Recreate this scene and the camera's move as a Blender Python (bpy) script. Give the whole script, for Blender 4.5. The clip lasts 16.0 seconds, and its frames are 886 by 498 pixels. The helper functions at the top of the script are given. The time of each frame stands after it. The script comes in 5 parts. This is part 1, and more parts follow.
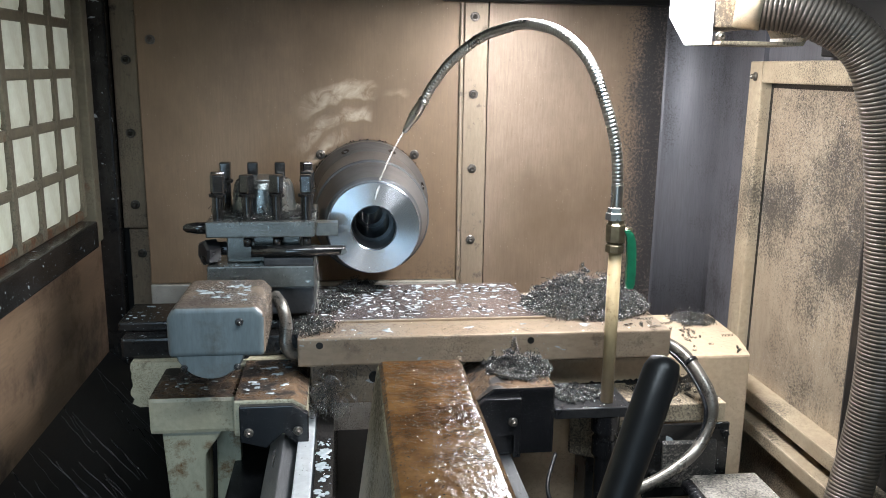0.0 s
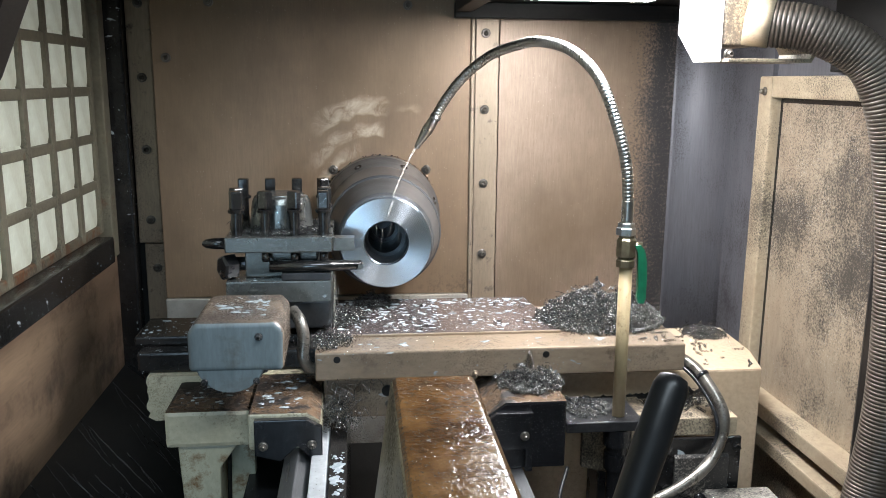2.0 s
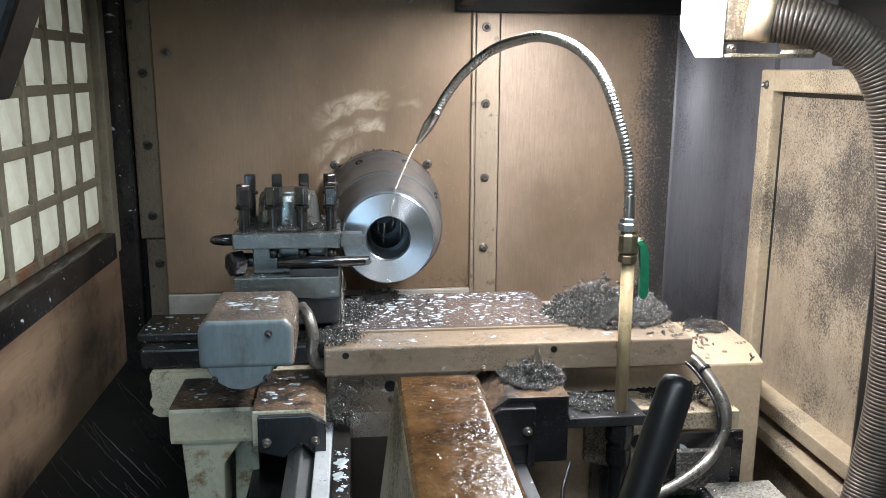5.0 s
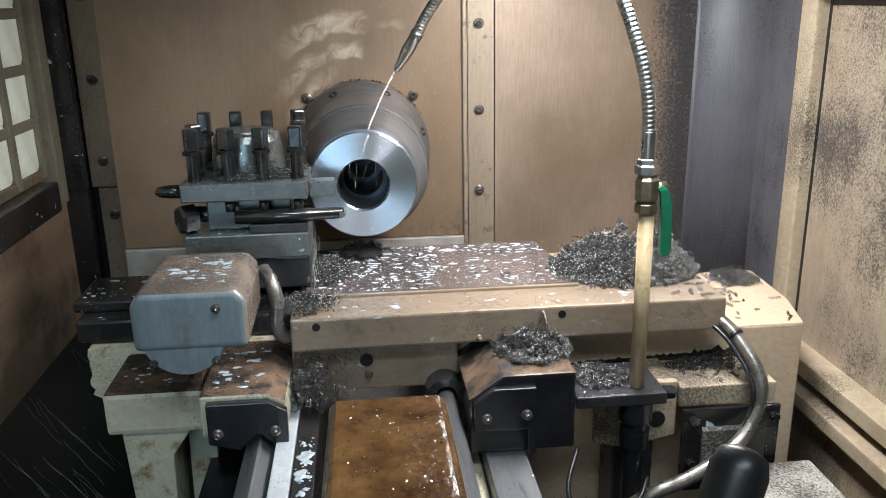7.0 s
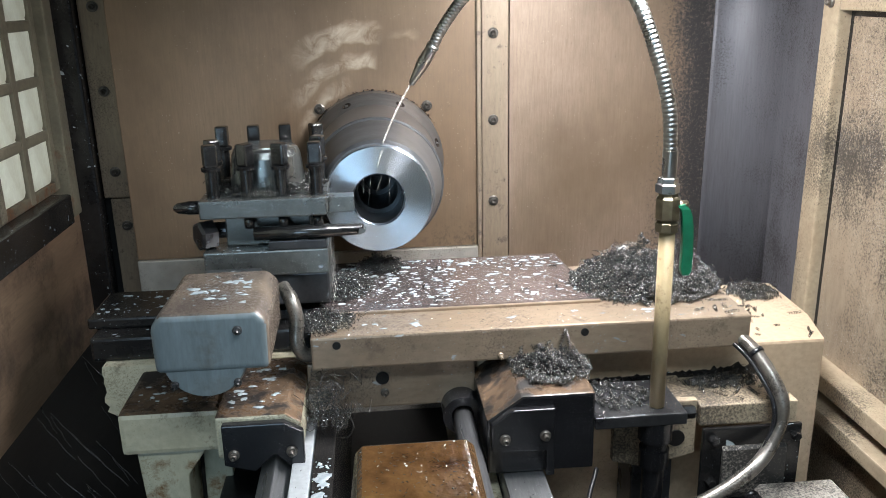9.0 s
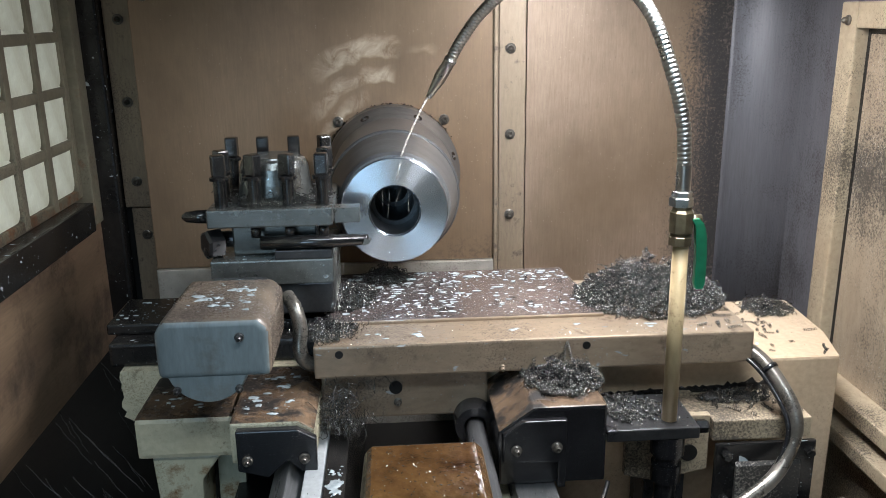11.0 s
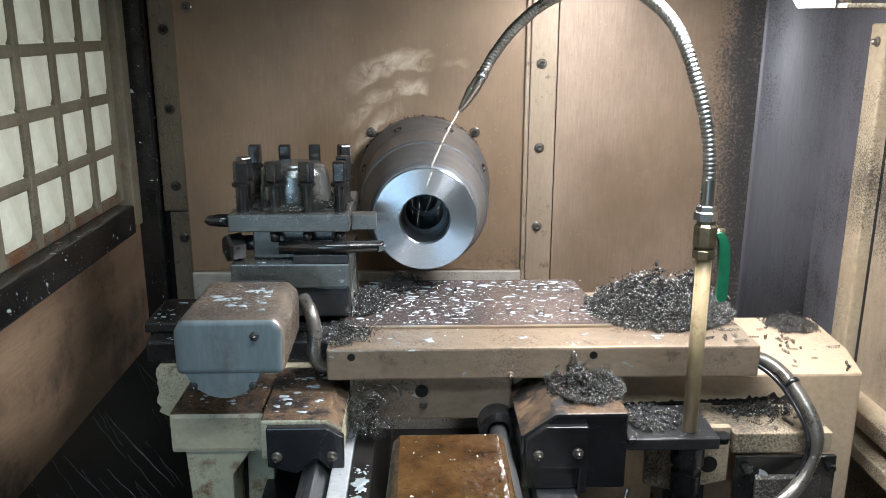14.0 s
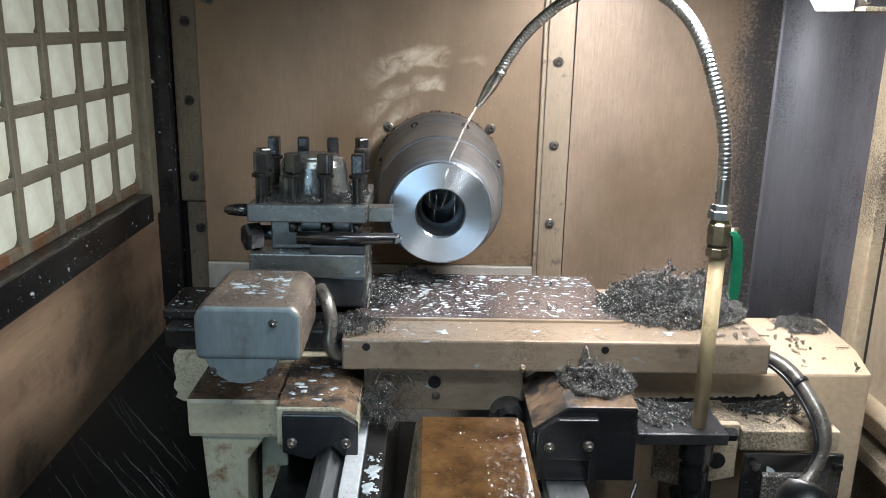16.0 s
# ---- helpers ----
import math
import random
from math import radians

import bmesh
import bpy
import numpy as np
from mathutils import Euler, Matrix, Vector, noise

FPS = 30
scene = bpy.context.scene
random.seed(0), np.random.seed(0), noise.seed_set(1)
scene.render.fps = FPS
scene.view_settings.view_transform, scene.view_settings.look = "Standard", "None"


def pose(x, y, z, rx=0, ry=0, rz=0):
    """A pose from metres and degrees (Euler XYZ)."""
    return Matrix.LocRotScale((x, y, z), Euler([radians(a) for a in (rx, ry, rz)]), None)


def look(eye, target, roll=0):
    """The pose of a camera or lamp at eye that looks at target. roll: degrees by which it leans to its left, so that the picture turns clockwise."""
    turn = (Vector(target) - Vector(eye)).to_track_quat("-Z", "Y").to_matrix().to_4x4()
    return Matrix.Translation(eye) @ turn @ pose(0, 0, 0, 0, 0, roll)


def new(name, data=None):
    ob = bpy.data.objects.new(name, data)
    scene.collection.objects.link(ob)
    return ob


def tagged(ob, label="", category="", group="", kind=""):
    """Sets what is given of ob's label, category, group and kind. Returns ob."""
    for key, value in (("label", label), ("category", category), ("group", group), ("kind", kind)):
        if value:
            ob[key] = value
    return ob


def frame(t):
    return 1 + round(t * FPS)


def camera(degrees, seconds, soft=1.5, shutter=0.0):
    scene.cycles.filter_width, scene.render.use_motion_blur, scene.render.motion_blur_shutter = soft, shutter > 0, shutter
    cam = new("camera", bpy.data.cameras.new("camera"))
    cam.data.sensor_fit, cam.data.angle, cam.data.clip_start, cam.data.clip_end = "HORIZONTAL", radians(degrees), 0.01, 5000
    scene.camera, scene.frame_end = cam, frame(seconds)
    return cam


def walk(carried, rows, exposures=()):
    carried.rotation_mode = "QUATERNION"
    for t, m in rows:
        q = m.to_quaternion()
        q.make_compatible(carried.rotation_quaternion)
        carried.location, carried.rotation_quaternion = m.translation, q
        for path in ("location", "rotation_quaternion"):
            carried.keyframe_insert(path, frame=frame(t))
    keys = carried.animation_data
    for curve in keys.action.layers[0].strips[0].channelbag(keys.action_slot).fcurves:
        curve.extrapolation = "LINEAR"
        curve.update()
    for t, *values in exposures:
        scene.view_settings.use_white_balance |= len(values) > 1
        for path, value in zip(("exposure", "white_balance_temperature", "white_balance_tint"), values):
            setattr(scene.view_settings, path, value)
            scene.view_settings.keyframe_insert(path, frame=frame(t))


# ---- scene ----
cam = camera(56.6, 16.0, soft=0.9)
PATH = [
    (0, (-0.046, -1.533, 1.363), (0.193, 0.405, 0.934), 0.8),
    (0.5, (-0.051, -1.533, 1.363), (0.188, 0.406, 0.933), 0.7),
    (1, (-0.051, -1.535, 1.364), (0.183, 0.405, 0.937), 0.6),
    (1.5, (-0.048, -1.539, 1.366), (0.177, 0.404, 0.949), 0.5),
    (2, (-0.048, -1.543, 1.37), (0.164, 0.405, 0.968), 0.5),
    (2.5, (-0.05, -1.546, 1.372), (0.149, 0.406, 0.986), 0.5),
    (3, (-0.049, -1.548, 1.371), (0.146, 0.406, 0.993), 0.4),
    (5.3, (-0.051, -1.539, 1.377), (0.167, 0.401, 0.944), 0.1),
    (5.5, (-0.043, -1.533, 1.371), (0.18, 0.405, 0.929), -0.3),
    (6, (-0.021, -1.485, 1.366), (0.206, 0.438, 0.868), -0.4),
    (6.5, (-0.004, -1.417, 1.359), (0.202, 0.495, 0.809), -0.5),
    (7, (0.002, -1.363, 1.36), (0.183, 0.54, 0.772), -1.0),
    (7.5, (0.004, -1.343, 1.364), (0.176, 0.552, 0.749), -1.6),
    (8, (-0.003, -1.343, 1.374), (0.167, 0.551, 0.755), -1.6),
    (8.5, (-0.006, -1.342, 1.378), (0.164, 0.556, 0.772), -1.4),
    (9, (-0.007, -1.345, 1.38), (0.156, 0.557, 0.785), -1.2),
    (11.5, (-0.004, -1.36, 1.376), (0.107, 0.561, 0.829), -0.7),
    (12, (-0.007, -1.366, 1.379), (0.093, 0.558, 0.841), -0.6),
    (12.5, (-0.007, -1.37, 1.38), (0.079, 0.557, 0.851), -0.6),
    (13, (-0.008, -1.376, 1.379), (0.064, 0.553, 0.857), -0.4),
    (13.5, (-0.009, -1.379, 1.379), (0.052, 0.552, 0.86), -0.2),
    (14, (-0.007, -1.383, 1.377), (0.049, 0.547, 0.853), 0.1),
    (14.5, (-0.014, -1.389, 1.373), (0.032, 0.537, 0.838), 0.6),
    (15, (-0.014, -1.393, 1.375), (0.024, 0.535, 0.842), 0.8),
    (15.5, (-0.016, -1.396, 1.376), (0.02, 0.533, 0.847), 1.0),
    (16, (-0.018, -1.398, 1.374), (0.021, 0.531, 0.847), 1.2),
]
walk(cam, [(t, look(eye, goal, roll)) for t, eye, goal, roll in PATH], [(0.0, 0.10, 6200, 10), (2.0, 0.12, 6200, 10), (3.0, 0.13, 6200, 10), (5.5, 0.12, 6200, 10), (6.5, 0.11, 6200, 10), (7.0, 0.03, 6200, 10), (7.5, -0.17, 6200, 10), (8.0, -0.03, 6200, 10), (8.5, 0.11, 6200, 10), (9.0, 0.09, 6200, 10), (10.2, -0.03, 6200, 10), (11.5, -0.17, 6200, 10), (12.0, -0.01, 6200, 10), (12.5, 0.11, 6200, 10), (13.0, 0.05, 6200, 10), (14.0, 0.09, 6200, 10), (16.0, 0.10, 6200, 10)])


# ---------------------------------------------------------------- light
world = bpy.data.worlds.new("workshop_air")
scene.world = world
world.use_nodes = True
world.node_tree.nodes["Background"].inputs[0].default_value = (0.75, 0.85, 1.0, 1)
world.node_tree.nodes["Background"].inputs[1].default_value = 0.25


def area_lamp(name, eye, target, size, power, color, size_y=None):
    data = bpy.data.lights.new(name, "AREA")
    data.energy, data.color, data.size = power, color, size
    if size_y:
        data.shape, data.size_y = "RECTANGLE", size_y
    ob = new(name, data)
    ob.matrix_world = look(eye, target)
    return ob


# the long work lamp under the roof, and two added fills, sources unseen
area_lamp("work_lamp_light", (0.285, -0.485, 1.483), (0.285, -0.484, 1.0), 0.15, 10.4, (1.0, 0.98, 0.985), 0.40)
area_lamp("overhead_fill", (0.25, -1.85, 2.6), (0.0, -0.5, 1.0), 1.3, 24.0, (0.84, 0.95, 1.0), 0.30)
area_lamp("cool_front_fill", (-0.7, -3.9, 1.35), (0.0, -0.5, 1.1), 1.8, 33.0, (0.58, 0.82, 1.0), 1.3)


# ---------------------------------------------------------------- materials
def ramp(nt, fac, stops):
    n = nt.nodes.new("ShaderNodeValToRGB")
    els = n.color_ramp.elements
    while len(els) < len(stops):
        els.new(0.5)
    for el, (p, c) in zip(els, stops):
        el.position = p
        el.color = (*c, 1) if len(c) == 3 else c
    nt.links.new(fac, n.inputs[0])
    return n.outputs[0]


def mask(nt, fac, lo, hi):
    """0 at lo, 1 at hi; lo may lie above hi."""
    n = nt.nodes.new("ShaderNodeMapRange")
    n.inputs[1].default_value, n.inputs[2].default_value = lo, hi
    nt.links.new(fac, n.inputs[0])
    return n.outputs[0]


def noise_tex(nt, scale, detail=5.0, stretch=(1, 1, 1), rough=0.6, at=(0, 0, 0), distort=0.0):
    tc = nt.nodes.new("ShaderNodeTexCoord")
    mp = nt.nodes.new("ShaderNodeMapping")
    mp.inputs["Scale"].default_value = stretch
    mp.inputs["Location"].default_value = at
    nt.links.new(tc.outputs["Object"], mp.inputs[0])
    n = nt.nodes.new("ShaderNodeTexNoise")
    n.inputs["Scale"].default_value = scale
    n.inputs["Detail"].default_value = detail
    n.inputs["Roughness"].default_value = rough
    n.inputs["Distortion"].default_value = distort
    nt.links.new(mp.outputs[0], n.inputs["Vector"])
    return n.outputs["Fac"]


def voronoi_tex(nt, scale, stretch=(1, 1, 1), feature="F1", random=1.0):
    tc = nt.nodes.new("ShaderNodeTexCoord")
    mp = nt.nodes.new("ShaderNodeMapping")
    mp.inputs["Scale"].default_value = stretch
    nt.links.new(tc.outputs["Object"], mp.inputs[0])
    n = nt.nodes.new("ShaderNodeTexVoronoi")
    n.feature = feature
    n.inputs["Scale"].default_value = scale
    n.inputs["Randomness"].default_value = random
    nt.links.new(mp.outputs[0], n.inputs["Vector"])
    return n.outputs["Distance"]


def math_node(nt, op, a, b=None):
    n = nt.nodes.new("ShaderNodeMath")
    n.operation = op
    for i, v in enumerate((a, b)):
        if v is None:
            continue
        if isinstance(v, (int, float)):
            n.inputs[i].default_value = v
        else:
            nt.links.new(v, n.inputs[i])
    return n.outputs[0]


def mix(nt, fac, a, b):
    n = nt.nodes.new("ShaderNodeMix")
    n.data_type = "RGBA"
    for sock, v in ((n.inputs[0], fac), (n.inputs[6], a), (n.inputs[7], b)):
        if isinstance(v, (int, float)):
            sock.default_value = v
        elif isinstance(v, tuple):
            sock.default_value = (*v, 1)
        else:
            nt.links.new(v, sock)
    return n.outputs[2]


def mixf(nt, fac, a, b):
    n = nt.nodes.new("ShaderNodeMix")
    for sock, v in ((n.inputs[0], fac), (n.inputs[2], a), (n.inputs[3], b)):
        if isinstance(v, (int, float)):
            sock.default_value = v
        else:
            nt.links.new(v, sock)
    return n.outputs[0]


def shell(name):
    m = bpy.data.materials.new(name)
    m.use_nodes = True
    return m, m.node_tree, m.node_tree.nodes["Principled BSDF"]


def surface(name, light, dark, scale=6.0, rough=0.5, metal=0.0, stretch=(1, 1, 1), bump=0.15,
            dirt=None, specks=None, drops=0.0, grain=120.0, drop_scale=55.0, dust=None, spec=0.5):
    """A worn surface: two colours in large patches, fine grain, dirt (colour, low, high, scale),
    bright metal specks with their glint painted in (share), and drops of milky coolant (share)."""
    m, nt, b = shell(name)
    big = noise_tex(nt, scale, 6, stretch)
    col = mix(nt, mask(nt, big, 0.3, 0.7), dark, light)
    fine = noise_tex(nt, grain, 4, stretch)
    col = mix(nt, math_node(nt, "MULTIPLY", mask(nt, fine, 0.35, 0.75), 0.35), col, tuple(c * 0.45 for c in dark))
    rough_out = mixf(nt, big, rough * 0.75, min(1.0, rough * 1.3))
    if dirt:
        c, lo, hi, sc = dirt
        d = mask(nt, noise_tex(nt, sc, 8, (1, 1, 1), 0.7, (3.1, 1.7, 0.4)), lo, hi)
        col = mix(nt, d, col, c)
        rough_out = mixf(nt, d, rough_out, 0.7)
    if dust:
        c, amount = dust
        wide = noise_tex(nt, 4.5, 4, (1, 1, 0.8), 0.6, (2.3, 0.7, 4.1))
        close = noise_tex(nt, 340.0, 5, (1, 1, 1), 0.8, (0.3, 5.1, 1.2))
        d = mask(nt, math_node(nt, "ADD", math_node(nt, "MULTIPLY", wide, 0.9), math_node(nt, "MULTIPLY", close, 0.8)), 0.99 - amount, 1.14 - amount)
        col = mix(nt, math_node(nt, "MULTIPLY", d, 0.9), col, c)
        rough_out = mixf(nt, d, rough_out, 0.65)
    if specks:
        s = mask(nt, voronoi_tex(nt, 620.0), 0.20 + specks, 0.12 + specks)
        gate = mask(nt, noise_tex(nt, 14.0, 4, (1, 1, 1), 0.6, (7, 2, 5)), 0.40, 0.60)
        s = math_node(nt, "MULTIPLY", s, gate)
        col = mix(nt, s, col, (0.75, 0.74, 0.70))
    if drops:
        v = voronoi_tex(nt, drop_scale, (1, 1, 1))
        w = noise_tex(nt, drop_scale * 0.45, 3, (0.55, 1.3, 1), 0.5, (1, 4, 2), 0.6)
        gate = mask(nt, noise_tex(nt, 9.0, 3, (1, 1, 1), 0.6, (5, 5, 1)), 0.30, 0.75)
        a = mask(nt, math_node(nt, "SUBTRACT", v, math_node(nt, "MULTIPLY", gate, drops * 1.6)), 0.02, -0.02)
        c = mask(nt, w, 0.70 - drops * 0.2, 0.73 - drops * 0.2)
        d = math_node(nt, "MAXIMUM", a, c)
        col = mix(nt, math_node(nt, "MULTIPLY", d, 0.75), col, (0.60, 0.67, 0.70))
        rough_out = mixf(nt, d, rough_out, 0.12)
    nt.links.new(col, b.inputs["Base Color"])
    nt.links.new(rough_out, b.inputs["Roughness"])
    b.inputs["Metallic"].default_value = metal
    b.inputs["Specular IOR Level"].default_value = spec
    bn = nt.nodes.new("ShaderNodeBump")
    bn.inputs["Strength"].default_value = bump
    bn.inputs["Distance"].default_value = 0.002
    nt.links.new(math_node(nt, "ADD", math_node(nt, "MULTIPLY", fine, 0.5), big), bn.inputs["Height"])
    nt.links.new(bn.outputs[0], b.inputs["Normal"])
    return m


def panel_material(name, stained):
    """Oil-browned sheet metal with brushed streaks; the stained one has wiped arcs round the spindle."""
    m, nt, b = shell(name)
    big = noise_tex(nt, 3.0, 5, (1, 1, 0.5))
    streak = noise_tex(nt, 90.0, 6, (3.0, 1, 0.22), 0.8)
    # brown left, pinkish right; the lamp's falloff is put into their brightness
    low, high = ((0.170, 0.112, 0.064), (0.335, 0.232, 0.150)) if stained else ((0.25, 0.178, 0.127), (0.42, 0.322, 0.245))
    col = mix(nt, mask(nt, big, 0.25, 0.75), low, high)
    col = mix(nt, math_node(nt, "MULTIPLY", mask(nt, streak, 0.38, 0.68), 0.50), col, (0.165, 0.12, 0.08))
    oil = mask(nt, noise_tex(nt, 5.5, 7, (1, 1, 0.7), 0.65, (6, 1, 3)), 0.44, 0.66)
    col = mix(nt, math_node(nt, "MULTIPLY", oil, 0.55), col, (0.13, 0.09, 0.06))
    # broad brown oil film; also paints shade into the colour of the wall
    shade_film = mask(nt, noise_tex(nt, 2.6, 4, (1, 1, 0.8), 0.55, (0.6, 0, 1.9)), 0.40, 0.62)
    col = mix(nt, math_node(nt, "MULTIPLY", shade_film, 0.5), col, (0.14, 0.098, 0.056))
    spatter = math_node(nt, "MULTIPLY", mask(nt, voronoi_tex(nt, 130.0), 0.13, 0.07), mask(nt, noise_tex(nt, 11.0, 3, (1, 1, 1), 0.6, (8, 3, 2)), 0.48, 0.60))
    col = mix(nt, math_node(nt, "MULTIPLY", spatter, 0.45), col, (0.55, 0.46, 0.36))
    blot = mask(nt, noise_tex(nt, 150.0, 5, (1, 1, 0.7), 0.8, (1, 9, 3)), 0.60, 0.70)
    col = mix(nt, math_node(nt, "MULTIPLY", blot, 0.5), col, (0.10, 0.075, 0.055))
    tc = nt.nodes.new("ShaderNodeTexCoord")
    sp = nt.nodes.new("ShaderNodeSeparateXYZ")
    nt.links.new(tc.outputs["Object"], sp.inputs[0])
    if stained:
        x = sp.outputs["X"]
        z = math_node(nt, "SUBTRACT", sp.outputs["Z"], 1.12)
        wob = math_node(nt, "MULTIPLY", math_node(nt, "SUBTRACT", noise_tex(nt, 15.0, 2.5), 0.5), 0.05)
        r = math_node(nt, "ADD", math_node(nt, "SQRT", math_node(nt, "ADD", math_node(nt, "MULTIPLY", x, x), math_node(nt, "MULTIPLY", z, z))), wob)
        ang = math_node(nt, "ARCTAN2", z, x)
        turn = math_node(nt, "MULTIPLY", ang, 0.2)
        fray = mask(nt, noise_tex(nt, 26.0, 6, (1, 1, 1), 0.7, (2, 2, 8), 0.8), 0.36, 0.62)

        def wipe(r0, r1, a0, a1):
            """One wiped stroke: radius r0 to r1, angle a0 to a1 in degrees."""
            band = math_node(nt, "MULTIPLY", mask(nt, r, r0, r0 + 0.006), mask(nt, r, r1, r1 - 0.012))
            ends = math_node(nt, "MULTIPLY", mask(nt, turn, radians(a0) * 0.2, radians(a0 + 5) * 0.2), mask(nt, turn, radians(a1) * 0.2, radians(a1 - 22) * 0.2))
            return math_node(nt, "MULTIPLY", band, ends)
        arcs = math_node(nt, "MAXIMUM", wipe(0.184, 0.222, 84, 132), wipe(0.144, 0.174, 86, 150))
        arcs = math_node(nt, "MAXIMUM", arcs, wipe(0.118, 0.138, 104, 166))
        arcs = math_node(nt, "MAXIMUM", arcs, wipe(0.198, 0.214, 68, 84))
        arcs = math_node(nt, "MULTIPLY", arcs, fray)
        col = mix(nt, math_node(nt, "MULTIPLY", arcs, 0.72), col, (0.60, 0.50, 0.38))
        soot = math_node(nt, "MULTIPLY", mask(nt, math_node(nt, "ADD", z, math_node(nt, "MULTIPLY", wob, 1.5)), -0.10, -0.17),
                         mask(nt, noise_tex(nt, 110.0, 6, (1, 1, 1), 0.75), 0.50, 0.58))
        soot = math_node(nt, "MULTIPLY", soot, mask(nt, x, 0.05, 0.12))
        col = mix(nt, math_node(nt, "MULTIPLY", soot, 0.85), col, (0.05, 0.045, 0.04))
    else:
        # black chip dust caked along the corner
        edge = math_node(nt, "ADD", sp.outputs["X"], math_node(nt, "MULTIPLY", math_node(nt, "SUBTRACT", noise_tex(nt, 5.0, 4, (1, 1, 1), 0.6, (1, 1, 1)), 0.5), 0.12))
        # base colour turns greyer towards the right edge
        right_grey = mask(nt, edge, 0.49, 0.575)
        col = mix(nt, math_node(nt, "MULTIPLY", right_grey, 0.75), col, (0.125, 0.118, 0.120))
        speck = noise_tex(nt, 190.0, 6, (1, 1, 1), 0.8)
        band = math_node(nt, "MULTIPLY", mask(nt, edge, 0.435, 0.535), math_node(nt, "ADD", 0.62, math_node(nt, "MULTIPLY", mask(nt, edge, 0.590, 0.535), 0.38)))
        cake = mask(nt, math_node(nt, "ADD", math_node(nt, "MULTIPLY", band, 0.34), math_node(nt, "MULTIPLY", speck, 0.8)), 0.56, 0.70)
        col = mix(nt, cake, col, (0.030, 0.028, 0.028))
        # pale specks painted as glints in the caked dust
        glint = mask(nt, voronoi_tex(nt, 420.0), 0.16, 0.08)
        col = mix(nt, math_node(nt, "MULTIPLY", math_node(nt, "MULTIPLY", glint, cake), 0.55), col, (0.40, 0.38, 0.36))
        nt.links.new(mixf(nt, cake, 0.35, 0.1), b.inputs["Metallic"])
    nt.links.new(col, b.inputs["Base Color"])
    b.inputs["Metallic"].default_value = 0.35
    nt.links.new(mixf(nt, streak, 0.30, 0.58), b.inputs["Roughness"])
    bn = nt.nodes.new("ShaderNodeBump")
    bn.inputs["Strength"].default_value = 0.10
    bn.inputs["Distance"].default_value = 0.001
    nt.links.new(streak, bn.inputs["Height"])
    nt.links.new(bn.outputs[0], b.inputs["Normal"])
    return m


def turned_material():
    """Bright face-turned steel: circular tool marks give the radial glints."""
    m, nt, b = shell("turned_steel")
    b.inputs["Base Color"].default_value = (0.74, 0.82, 0.92, 1)
    b.inputs["Metallic"].default_value = 1.0
    b.inputs["Roughness"].default_value = 0.27
    b.inputs["Anisotropic"].default_value = 0.85
    b.inputs["Anisotropic Rotation"].default_value = 0.25
    t = nt.nodes.new("ShaderNodeTangent")
    t.direction_type, t.axis = "RADIAL", "Y"
    nt.links.new(t.outputs[0], b.inputs["Tangent"])
    return m


def glow(name, color, strength):
    m, nt, b = shell(name)
    b.inputs["Base Color"].default_value = (*color, 1)
    b.inputs["Emission Color"].default_value = (*color, 1)
    b.inputs["Emission Strength"].default_value = strength
    b.inputs["Roughness"].default_value = 0.35
    return m, nt, b


def pane_material():
    """Frosted plastic window pane, streaked with grime; its daylight is put in as emission."""
    m, nt, b = glow("frosted_pane", (0.70, 0.72, 0.62), 0.25)
    n = noise_tex(nt, 14.0, 6, (1, 1, 0.5), 0.7)
    f = noise_tex(nt, 60.0, 4, (1, 1, 0.5), 0.6)
    col = mix(nt, mask(nt, n, 0.32, 0.66), (0.40, 0.40, 0.30), (0.72, 0.76, 0.66))
    col = mix(nt, math_node(nt, "MULTIPLY", mask(nt, f, 0.5, 0.75), 0.4), col, (0.35, 0.35, 0.28))
    grime = mask(nt, noise_tex(nt, 5.0, 5, (1, 1, 1.6), 0.65, (4, 2, 7)), 0.42, 0.70)
    col = mix(nt, math_node(nt, "MULTIPLY", grime, 0.55), col, (0.30, 0.29, 0.20))
    nt.links.new(col, b.inputs["Base Color"])
    nt.links.new(col, b.inputs["Emission Color"])
    return m


